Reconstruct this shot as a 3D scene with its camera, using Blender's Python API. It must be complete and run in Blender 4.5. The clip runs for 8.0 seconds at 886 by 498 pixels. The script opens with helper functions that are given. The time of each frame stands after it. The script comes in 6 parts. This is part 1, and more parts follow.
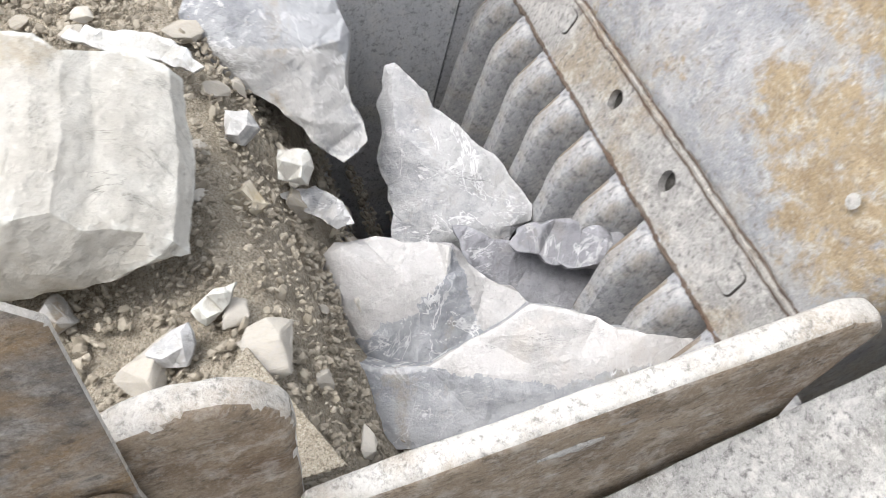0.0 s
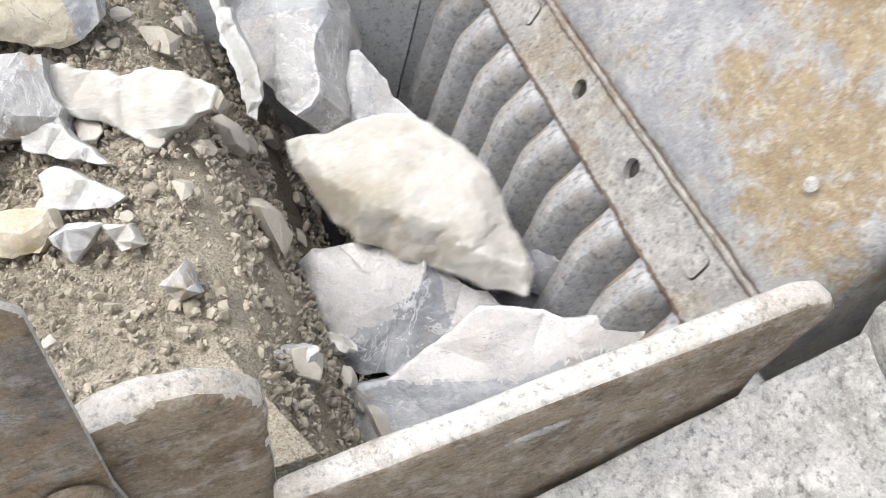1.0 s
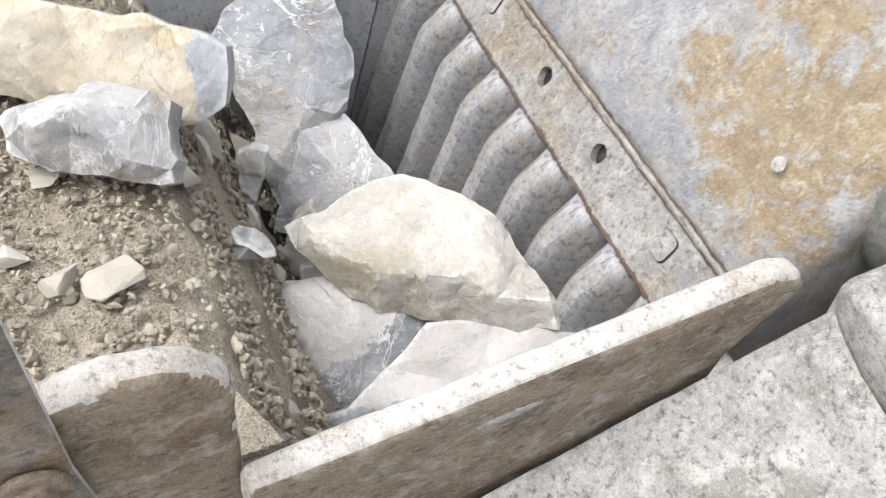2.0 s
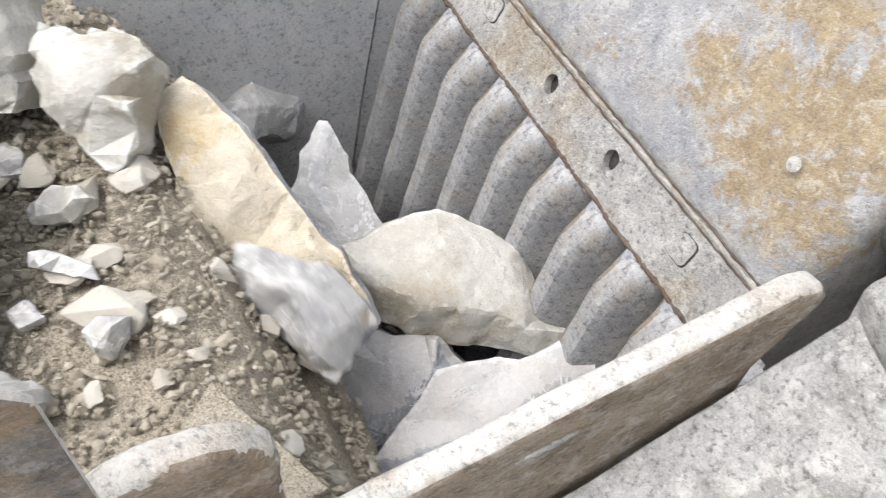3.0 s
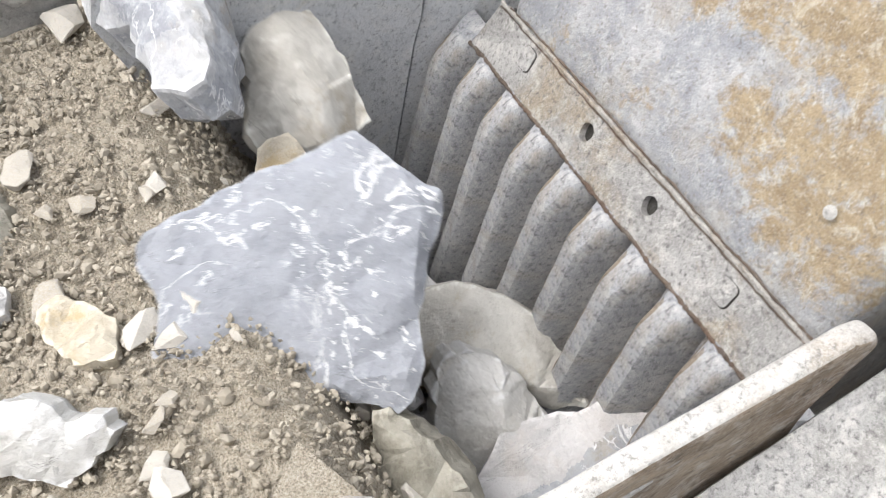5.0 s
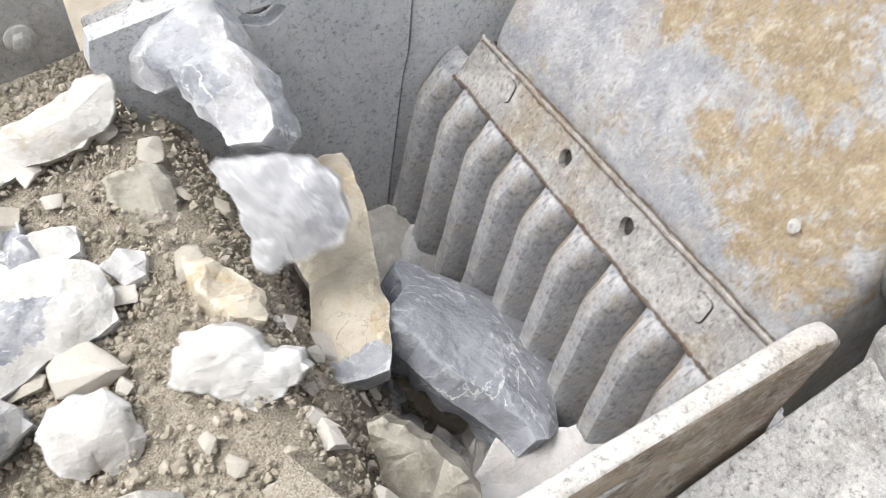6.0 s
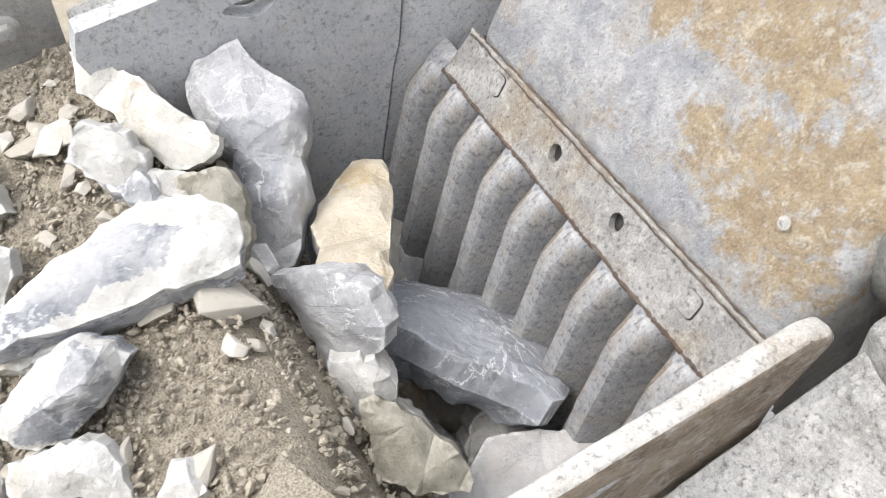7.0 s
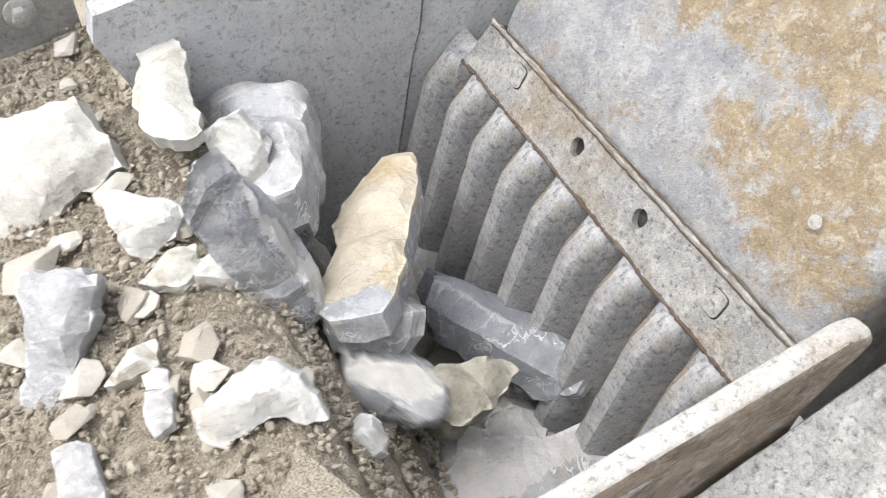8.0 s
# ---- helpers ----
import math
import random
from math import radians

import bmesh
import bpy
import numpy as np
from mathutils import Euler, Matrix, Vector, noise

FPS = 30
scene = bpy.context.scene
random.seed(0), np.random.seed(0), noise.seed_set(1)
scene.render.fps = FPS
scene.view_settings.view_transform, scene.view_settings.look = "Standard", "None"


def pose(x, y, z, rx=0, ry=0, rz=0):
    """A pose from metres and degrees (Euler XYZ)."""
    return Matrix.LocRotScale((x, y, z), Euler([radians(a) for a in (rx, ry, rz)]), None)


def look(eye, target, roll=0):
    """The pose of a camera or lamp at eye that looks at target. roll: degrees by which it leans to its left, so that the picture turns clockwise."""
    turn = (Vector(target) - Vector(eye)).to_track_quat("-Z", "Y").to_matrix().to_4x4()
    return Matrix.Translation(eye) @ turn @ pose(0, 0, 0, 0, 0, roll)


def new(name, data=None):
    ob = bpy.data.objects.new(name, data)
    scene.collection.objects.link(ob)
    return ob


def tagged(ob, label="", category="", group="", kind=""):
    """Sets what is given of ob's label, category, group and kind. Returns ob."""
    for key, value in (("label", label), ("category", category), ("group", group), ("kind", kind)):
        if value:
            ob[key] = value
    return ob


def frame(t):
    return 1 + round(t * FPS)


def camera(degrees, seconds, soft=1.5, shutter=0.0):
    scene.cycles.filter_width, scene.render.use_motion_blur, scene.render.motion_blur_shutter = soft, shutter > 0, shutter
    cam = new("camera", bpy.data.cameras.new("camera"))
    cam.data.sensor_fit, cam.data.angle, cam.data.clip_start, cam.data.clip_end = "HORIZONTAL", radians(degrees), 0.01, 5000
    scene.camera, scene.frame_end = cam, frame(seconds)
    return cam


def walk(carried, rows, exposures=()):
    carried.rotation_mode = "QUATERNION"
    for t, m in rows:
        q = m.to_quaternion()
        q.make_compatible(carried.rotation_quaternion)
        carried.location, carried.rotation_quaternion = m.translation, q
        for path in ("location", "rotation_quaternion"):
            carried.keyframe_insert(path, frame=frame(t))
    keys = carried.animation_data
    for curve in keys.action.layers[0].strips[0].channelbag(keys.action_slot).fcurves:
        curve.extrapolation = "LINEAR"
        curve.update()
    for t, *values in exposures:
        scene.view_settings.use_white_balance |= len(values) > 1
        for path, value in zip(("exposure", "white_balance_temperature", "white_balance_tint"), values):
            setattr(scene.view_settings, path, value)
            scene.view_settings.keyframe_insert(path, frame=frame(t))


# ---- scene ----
from mathutils.geometry import delaunay_2d_cdt

cam = camera(52.0, 8.0, 0.8, 0.35)
PATH = [
    (0, (1.541, -0.522, 1.319), (0.393, -0.323, -0.307), -10.2),
    (0.5, (1.557, -0.531, 1.332), (0.419, -0.317, -0.299), -9.6),
    (1, (1.558, -0.528, 1.332), (0.441, -0.259, -0.305), -8.1),
    (1.5, (1.546, -0.526, 1.327), (0.474, -0.207, -0.331), -6.3),
    (1.7, (1.571, -0.553, 1.291), (0.47, -0.192, -0.339), -4.0),
    (2.8, (1.526, -0.548, 1.346), (0.465, -0.17, -0.307), -8.0),
    (3, (1.512, -0.542, 1.354), (0.444, -0.21, -0.304), -10.1),
    (3.5, (1.496, -0.528, 1.364), (0.4, -0.271, -0.289), -13.2),
    (4, (1.451, -0.558, 1.357), (0.381, -0.279, -0.31), -11.9),
    (4.5, (1.444, -0.571, 1.384), (0.369, -0.278, -0.276), -12.9),
    (4.7, (1.444, -0.602, 1.426), (0.378, -0.292, -0.237), -12.5),
    (5.8, (1.514, -0.587, 1.496), (0.385, -0.237, -0.117), -14.0),
    (6, (1.526, -0.576, 1.496), (0.384, -0.241, -0.111), -14.8),
    (6.5, (1.517, -0.577, 1.495), (0.382, -0.241, -0.118), -15.2),
    (7, (1.512, -0.568, 1.491), (0.395, -0.23, -0.134), -14.6),
    (7.5, (1.485, -0.571, 1.484), (0.389, -0.226, -0.153), -13.5),
    (8, (1.476, -0.594, 1.473), (0.371, -0.268, -0.162), -14.1),
]
walk(cam, [(t, look(eye, target, roll)) for t, eye, target, roll in PATH])

# ---- light ----
world = bpy.data.worlds.new("sky")
scene.world = world
world.use_nodes = True
wn = world.node_tree.nodes
sky = wn.new("ShaderNodeTexSky")
sky.sky_type, sky.sun_disc = "NISHITA", False
sky.sun_elevation, sky.sun_rotation = radians(74), radians(189)
sky.air_density, sky.dust_density, sky.ozone_density = 1.0, 4.0, 1.0
wn["Background"].inputs["Strength"].default_value = 0.17
haze = wn.new("ShaderNodeHueSaturation")
haze.inputs["Saturation"].default_value = 0.3
world.node_tree.links.new(sky.outputs[0], haze.inputs["Color"])
world.node_tree.links.new(haze.outputs[0], wn["Background"].inputs["Color"])
sun = new("sun", bpy.data.lights.new("sun", "SUN"))
sun.data.energy, sun.data.angle, sun.data.color = 1.0, radians(34), (1.0, 0.985, 0.965)
sun.matrix_world = look((-0.12, -0.75, 2.6), (0, 0, 0))
scene.view_settings.exposure = 1.0


# ---- materials ----
class Mat:
    """A small node-graph writer."""

    def __init__(self, name, rough=0.85, metal=0.0):
        self.m = bpy.data.materials.new(name)
        self.m.use_nodes = True
        self.t = self.m.node_tree
        self.b = self.t.nodes["Principled BSDF"]
        self.b.inputs["Roughness"].default_value = rough
        self.b.inputs["Metallic"].default_value = metal
        self.b.inputs["Specular IOR Level"].default_value = 0.3
        self.co = self.t.nodes.new("ShaderNodeTexCoord").outputs["Object"]

    def scatter(self):
        """Shift the grain by each object's own random number, so that no two stones look alike."""
        add = self.t.nodes.new("ShaderNodeVectorMath")
        add.operation = "MULTIPLY_ADD"
        add.inputs[1].default_value = (17.0, 31.0, 23.0)
        self.link(self.random(), add.inputs[0])
        self.link(self.co, add.inputs[2])
        self.co = add.outputs[0]

    def link(self, a, b):
        self.t.links.new(a, b)

    def noise(self, scale, detail=4.0, rough=0.6, stretch=None, distort=0.0):
        n = self.t.nodes.new("ShaderNodeTexNoise")
        n.inputs["Scale"].default_value, n.inputs["Detail"].default_value = scale, detail
        n.inputs["Roughness"].default_value, n.inputs["Distortion"].default_value = rough, distort
        src = self.co
        if stretch:
            mp = self.t.nodes.new("ShaderNodeMapping")
            mp.inputs["Scale"].default_value = stretch
            self.link(src, mp.inputs["Vector"])
            src = mp.outputs[0]
        self.link(src, n.inputs["Vector"])
        return n.outputs[0]

    def voronoi(self, scale, feature="F1"):
        n = self.t.nodes.new("ShaderNodeTexVoronoi")
        n.feature = feature
        n.inputs["Scale"].default_value = scale
        self.link(self.co, n.inputs["Vector"])
        return n.outputs["Distance"]

    def band(self, v, lo, hi):
        r = self.t.nodes.new("ShaderNodeMapRange")
        r.inputs["From Min"].default_value, r.inputs["From Max"].default_value = lo, hi
        self.link(v, r.inputs["Value"])
        return r.outputs[0]

    def mul(self, a, b, op="MULTIPLY"):
        n = self.t.nodes.new("ShaderNodeMath")
        n.operation = op
        for s, v in zip(n.inputs, (a, b)):
            if isinstance(v, (int, float)):
                s.default_value = v
            else:
                self.link(v, s)
        return n.outputs[0]

    def mix(self, f, a, b, blend="MIX"):
        n = self.t.nodes.new("ShaderNodeMix")
        n.data_type, n.blend_type = "RGBA", blend
        for s, v in ((n.inputs[0], f), (n.inputs[6], a), (n.inputs[7], b)):
            if isinstance(v, (int, float)):
                s.default_value = v
            elif isinstance(v, tuple):
                s.default_value = (*v, 1)
            else:
                self.link(v, s)
        return n.outputs[2]

    def random(self, island=False):
        if island:
            return self.t.nodes.new("ShaderNodeNewGeometry").outputs["Random Per Island"]
        return self.t.nodes.new("ShaderNodeObjectInfo").outputs["Random"]

    def edge(self):
        return self.t.nodes.new("ShaderNodeNewGeometry").outputs["Pointiness"]

    def done(self, colour, height=None, strength=0.4, dist=0.01):
        self.link(colour, self.b.inputs["Base Color"])
        if height is not None:
            bp = self.t.nodes.new("ShaderNodeBump")
            bp.inputs["Strength"].default_value, bp.inputs["Distance"].default_value = strength, dist
            self.link(height, bp.inputs["Height"])
            self.link(bp.outputs[0], self.b.inputs["Normal"])
        return self.m


def stone(name, light, dark, stain, stain_amount=0.4, veins=0.0, dust=0.4, size=4.3):
    """Broken limestone: cloudy body, stained patches, thin calcite veins, pale dust."""
    m = Mat(name, 0.9)
    m.scatter()
    cloud, fine, patch = m.noise(7, 6, 0.6), m.noise(70, 5, 0.7), m.noise(size, 5, 0.6, (1.3, 0.8, 1.0), 0.6)
    c = m.mix(m.band(cloud, 0.42, 0.56), dark, light)
    mott = m.noise(38, 7, 0.72, None, 0.4)
    c = m.mix(m.mul(m.band(mott, 0.44, 0.36), 0.4), c, tuple(v * 0.76 for v in dark))
    c = m.mix(m.mul(m.band(mott, 0.54, 0.70), 0.5), c, tuple(min(0.7, v * 1.15) for v in light))
    c = m.mix(m.mul(m.band(m.mul(patch, m.mul(m.mul(mott, 0.5, "SUBTRACT"), 0.35), "ADD"), 0.60 - 0.16 * stain_amount, 0.66 - 0.10 * stain_amount), min(0.9, stain_amount * 1.6)), c, stain)
    if veins:
        v1 = m.mul(m.mul(m.noise(4.5, 6, 0.6, None, 1.2), 0.5, "SUBTRACT"), 1.0, "MULTIPLY")
        ab = m.t.nodes.new("ShaderNodeMath")
        ab.operation = "ABSOLUTE"
        m.link(v1, ab.inputs[0])
        line = m.band(ab.outputs[0], 0.010, 0.004)
        blot = m.band(m.noise(24, 5, 0.75, (1, 1.7, 1), 0.5), 0.595, 0.615)
        both = m.mul(m.mul(line, blot, "MAXIMUM"), m.band(m.noise(5, 3), 0.38, 0.55))
        c = m.mix(m.mul(both, veins), c, (0.70, 0.70, 0.70))
    c = m.mix(m.mul(m.band(fine, 0.52, 0.75), dust), c, tuple(min(0.62, v * 1.12) for v in light))
    c = m.mix(m.mul(m.band(fine, 0.42, 0.28), 0.25), c, tuple(x * 0.65 for x in dark))
    grain = m.noise(210, 4, 0.9)
    c = m.mix(m.mul(m.band(grain, 0.44, 0.33), 0.22), c, tuple(x * 0.55 for x in dark))
    c = m.mix(m.mul(m.band(grain, 0.54, 0.66), 0.3), c, tuple(min(0.66, v * 1.2) for v in light))
    pit = m.mul(m.band(m.noise(105, 5, 0.8), 0.40, 0.34), m.band(m.noise(9, 4), 0.48, 0.62))
    c = m.mix(m.mul(pit, 0.4), c, tuple(x * 0.4 for x in dark))
    seam = m.t.nodes.new("ShaderNodeMath")
    seam.operation = "ABSOLUTE"
    m.link(m.mul(m.noise(3.2, 7, 0.62, (0.6, 1.6, 1.0), 0.9), 0.5, "SUBTRACT"), seam.inputs[0])
    crack = m.mul(m.band(seam.outputs[0], 0.0035, 0.001), m.band(m.noise(4.0, 3), 0.50, 0.58))
    c = m.mix(m.mul(crack, 0.55), c, tuple(x * 0.35 for x in dark))
    scuff = m.mul(m.band(m.noise(17, 8, 0.8, (1.0, 1.3, 1.2), 0.4), 0.57, 0.60), m.band(m.noise(3.5, 3), 0.42, 0.58))
    c = m.mix(m.mul(scuff, 0.55), c, tuple(min(0.68, v * 1.22) for v in light))
    powder = m.mul(m.band(m.noise(11, 7, 0.68, None, 0.5), 0.50, 0.60), 0.35 + 0.3 * dust)
    c = m.mix(powder, c, tuple(min(0.66, v * 1.12) for v in light))
    c = m.mix(m.mul(m.band(m.mul(m.edge(), m.mul(m.mul(mott, 0.5, "SUBTRACT"), 0.10), "ADD"), 0.522, 0.55), 0.8), c, tuple(min(0.68, v * 1.3) for v in light))
    h = m.mul(m.mul(fine, 0.6), m.mul(m.noise(24, 6, 0.65), 1.0), "ADD")
    return m.done(c, m.mul(m.mul(h, m.mul(mott, 0.8), "ADD"), m.mul(grain, 0.2), "ADD"), 0.62, 0.011)


stone_cream = stone("cream_limestone", (0.547, 0.532, 0.490), (0.441, 0.422, 0.380), (0.336, 0.280, 0.196), 0.38)
stone_white = stone("white_limestone", (0.560, 0.553, 0.533), (0.474, 0.462, 0.434), (0.437, 0.403, 0.344), 0.3)
stone_pale = stone("pale_limestone", (0.457, 0.457, 0.461), (0.350, 0.353, 0.365), (0.380, 0.357, 0.319), 0.35, 0.5)
stone_grey = stone("grey_limestone", (0.456, 0.456, 0.456), (0.334, 0.338, 0.350), (0.380, 0.357, 0.327), 0.35, 0.8)
stone_blue = stone("blue_grey_limestone", (0.390, 0.398, 0.413), (0.273, 0.282, 0.304), (0.328, 0.273, 0.195), 0.3, 0.9)
stone_veined = stone("veined_limestone", (0.302, 0.313, 0.338), (0.241, 0.252, 0.277), (0.288, 0.295, 0.310), 0.25, 1.0, 0.2)
stone_dark = stone("dark_limestone", (0.266, 0.266, 0.285), (0.180, 0.180, 0.195), (0.266, 0.247, 0.228), 0.25, 0.6)
stone_chalky = stone("dust_coated_limestone", (0.502, 0.491, 0.485), (0.431, 0.423, 0.416), (0.484, 0.452, 0.421), 0.35, 0.2, 0.3)
stone_slaty = stone("slate_streaked_limestone", (0.425, 0.429, 0.438), (0.281, 0.289, 0.306), (0.187, 0.198, 0.221), 0.6, 0.9, 0.3, 9.0)
stone_slate = stone("slaty_limestone", (0.528, 0.524, 0.516), (0.416, 0.416, 0.416), (0.176, 0.186, 0.208), 0.7, 0.5, 0.35, 7.0)
stone_ochre = stone("ochre_limestone", (0.528, 0.480, 0.392), (0.456, 0.400, 0.308), (0.448, 0.344, 0.192), 0.5)
stone_tan = stone("brown_stained_limestone", (0.432, 0.427, 0.419), (0.306, 0.308, 0.315), (0.342, 0.275, 0.189), 0.45, 0.7)
stone_olive = stone("olive_limestone", (0.33, 0.312, 0.265), (0.20, 0.186, 0.15), (0.15, 0.135, 0.085), 0.6)


def fines_material():
    m = Mat("stone_fines", 0.95)
    big, mid, fine = m.noise(5, 5), m.voronoi(85), m.noise(160, 4, 0.7)
    c = m.mix(m.band(big, 0.35, 0.65), (0.33, 0.285, 0.218), (0.44, 0.39, 0.315))
    c = m.mix(m.mul(m.band(mid, 0.45, 0.1), 0.45), c, (0.46, 0.42, 0.35))
    c = m.mix(m.mul(m.band(fine, 0.48, 0.34), 0.5), c, (0.20, 0.17, 0.125))
    c = m.mix(m.mul(m.band(m.noise(75, 5, 0.75), 0.55, 0.66), 0.55), c, (0.46, 0.42, 0.355))
    grit = m.noise(240, 3, 0.8)
    c = m.mix(m.mul(m.band(grit, 0.475, 0.38), 0.7), c, (0.13, 0.108, 0.08))
    c = m.mix(m.mul(m.band(grit, 0.53, 0.62), 0.65), c, (0.56, 0.52, 0.44))
    h = m.mul(m.mul(m.noise(55, 6, 0.75), 1.2), m.mul(fine, 0.9), "ADD")
    return m.done(c, m.mul(h, m.mul(grit, 0.4), "ADD"), 0.7, 0.014)


def pebble_material():
    m = Mat("pebbles", 0.95)
    r = m.random(True)
    c = m.mix(r, (0.235, 0.205, 0.16), (0.40, 0.36, 0.295))
    c = m.mix(m.mul(m.band(m.noise(60, 3), 0.45, 0.65), 0.3), c, (0.43, 0.40, 0.335))
    return m.done(c, m.noise(120, 3), 0.4, 0.004)


def cobble_material():
    m = Mat("cobbles", 0.92)
    m.scatter()
    r = m.random()
    c = m.mix(r, (0.37, 0.33, 0.265), (0.56, 0.53, 0.475))
    c = m.mix(m.mul(m.band(m.noise(14, 4), 0.45, 0.62), 0.5), c, (0.45, 0.44, 0.43))
    c = m.mix(m.mul(m.band(m.noise(90, 4), 0.5, 0.75), 0.4), c, (0.66, 0.63, 0.57))
    c = m.mix(m.mul(m.band(m.noise(5, 6, 0.8), 0.48, 0.34), 0.4), c, (0.30, 0.27, 0.22))
    return m.done(c, m.noise(5, 8, 0.75), 0.5, 0.006)


def worn_paint():
    """Pale grey-blue dusty paint with ochre rust coming through in broad blotches."""
    m = Mat("worn_grey_paint", 0.7)
    mid, fine, mott = m.noise(13, 6, 0.65), m.noise(95, 4, 0.7), m.noise(34, 6, 0.75)
    grain = m.noise(210, 4, 0.9)
    c = m.mix(m.band(mid, 0.36, 0.62), (0.25, 0.26, 0.28), (0.40, 0.40, 0.402))
    flake = m.noise(26, 8, 0.8, None, 0.6)
    c = m.mix(m.mul(m.band(flake, 0.53, 0.60), 0.5), c, (0.55, 0.55, 0.547))
    c = m.mix(m.mul(m.band(m.noise(8, 8, 0.75), 0.49, 0.62), 0.65), c, (0.36, 0.325, 0.275))
    worn = None
    for x, y, z, r in ((0.69, 0.215, 0.255, 0.075), (0.80, 0.22, 0.265, 0.10), (0.90, 0.25, 0.30, 0.10), (0.98, 0.27, 0.33, 0.10), (0.88, 0.18, 0.21, 0.09), (0.98, 0.19, 0.23, 0.09), (0.485, 0.285, 0.34, 0.05), (0.585, 0.31, 0.375, 0.075), (0.68, 0.33, 0.40, 0.095), (0.79, 0.33, 0.40, 0.085), (0.70, 0.45, 0.55, 0.12), (0.35, 0.42, 0.51, 0.12)):
        n = m.t.nodes.new("ShaderNodeVectorMath")
        n.operation = "DISTANCE"
        n.inputs[1].default_value = (x, y, z)
        m.link(m.co, n.inputs[0])
        d = m.band(n.outputs["Value"], 1.7 * r, 0.3 * r)
        worn = d if worn is None else m.mul(worn, d, "MAXIMUM")
    wander = m.mul(m.mul(m.noise(7, 8, 0.7, None, 0.8), 0.5, "SUBTRACT"), 3.2)
    rust = m.band(m.mul(m.mul(worn, wander, "ADD"), m.mul(m.mul(mott, 0.5, "SUBTRACT"), 2.6), "ADD"), 0.30, 0.80)
    tone = m.mix(m.band(m.noise(20, 8, 0.75), 0.36, 0.64), (0.235, 0.17, 0.095), (0.39, 0.30, 0.18))
    tone = m.mix(m.mul(m.band(flake, 0.53, 0.60), 0.6), tone, (0.52, 0.47, 0.38))
    c = m.mix(m.mul(rust, 0.93), c, tone)
    c = m.mix(m.mul(m.band(m.noise(60, 6, 0.8), 0.56, 0.64), 0.5), c, (0.54, 0.52, 0.485))
    c = m.mix(m.mul(m.band(fine, 0.46, 0.33), 0.6), c, (0.15, 0.13, 0.105))
    c = m.mix(m.mul(m.band(grain, 0.46, 0.35), 0.35), c, (0.16, 0.142, 0.12))
    c = m.mix(m.mul(m.band(grain, 0.54, 0.66), 0.3), c, (0.64, 0.63, 0.61))
    return m.done(c, m.mul(m.mul(fine, mott, "ADD"), m.mul(grain, 0.5), "ADD"), 0.75, 0.008)


def dusty_steel(name, a, b, rust, amount, dust=0.5, fleck=0.5, stretch=None):
    m = Mat(name, 0.75)
    mid, fine = m.noise(11, 6, 0.65, stretch), m.noise(80, 5, 0.72, stretch)
    c = m.mix(m.band(mid, 0.35, 0.65), a, b)
    c = m.mix(m.mul(m.band(m.noise(6, 6, 0.65, stretch, 0.6), 0.62 - 0.25 * amount, 0.70 - 0.15 * amount), 0.85), c, rust)
    c = m.mix(m.mul(m.band(m.noise(28, 6, 0.7), 0.50, 0.66), dust), c, (0.66, 0.64, 0.60))
    c = m.mix(m.mul(m.band(m.noise(150, 4, 0.8), 0.5, 0.68), 0.5 * dust), c, (0.60, 0.58, 0.55))
    c = m.mix(m.mul(m.band(fine, 0.48, 0.34), fleck), c, tuple(v * 0.35 for v in a))
    grain = m.noise(210, 4, 0.9)
    c = m.mix(m.mul(m.band(grain, 0.475, 0.37), 0.45 * fleck), c, tuple(v * 0.45 for v in a))
    c = m.mix(m.mul(m.band(grain, 0.53, 0.63), 0.35 * fleck), c, tuple(min(0.78, v * 1.5) for v in b))
    flake = m.band(m.noise(33, 8, 0.82, stretch, 0.5), 0.55, 0.59)
    c = m.mix(m.mul(flake, 0.55 * dust), c, (0.70, 0.68, 0.65))
    return m.done(c, m.mul(m.mul(fine, mid, "ADD"), m.mul(grain, 0.5), "ADD"), 0.75, 0.009)


paint = worn_paint()
strip_steel = dusty_steel("clamp_strip_steel", (0.27, 0.262, 0.252), (0.41, 0.40, 0.385), (0.30, 0.245, 0.175), 0.5, 0.5, 0.8)
lip_steel = dusty_steel("rusted_edge_steel", (0.075, 0.056, 0.045), (0.15, 0.115, 0.09), (0.13, 0.085, 0.06), 0.5, 0.1)
weld_steel = dusty_steel("pale_weld_bead", (0.30, 0.28, 0.25), (0.44, 0.42, 0.39), (0.27, 0.21, 0.15), 0.5, 0.45)
tooth_steel = dusty_steel("tooth_steel", (0.28, 0.288, 0.305), (0.41, 0.413, 0.425), (0.29, 0.26, 0.22), 0.45, 0.4, 0.75)
# flank brown: rust colour with the shade of the flanks painted in
shaded_flank_steel = dusty_steel("shaded_tooth_flank_steel", (0.185, 0.16, 0.135), (0.28, 0.248, 0.215), (0.21, 0.152, 0.095), 0.55, 0.25, 0.7)
cheek_steel = dusty_steel("cheek_plate_steel", (0.50, 0.512, 0.53), (0.63, 0.635, 0.645), (0.54, 0.525, 0.48), 0.2, 0.4, 0.7)
pale_steel = dusty_steel("dusty_pale_steel", (0.36, 0.35, 0.33), (0.48, 0.465, 0.435), (0.34, 0.28, 0.21), 0.3, 0.5)
white_edge = dusty_steel("limestone_dusted_steel", (0.42, 0.395, 0.355), (0.64, 0.62, 0.585), (0.36, 0.30, 0.23), 0.5, 0.5, 0.7)
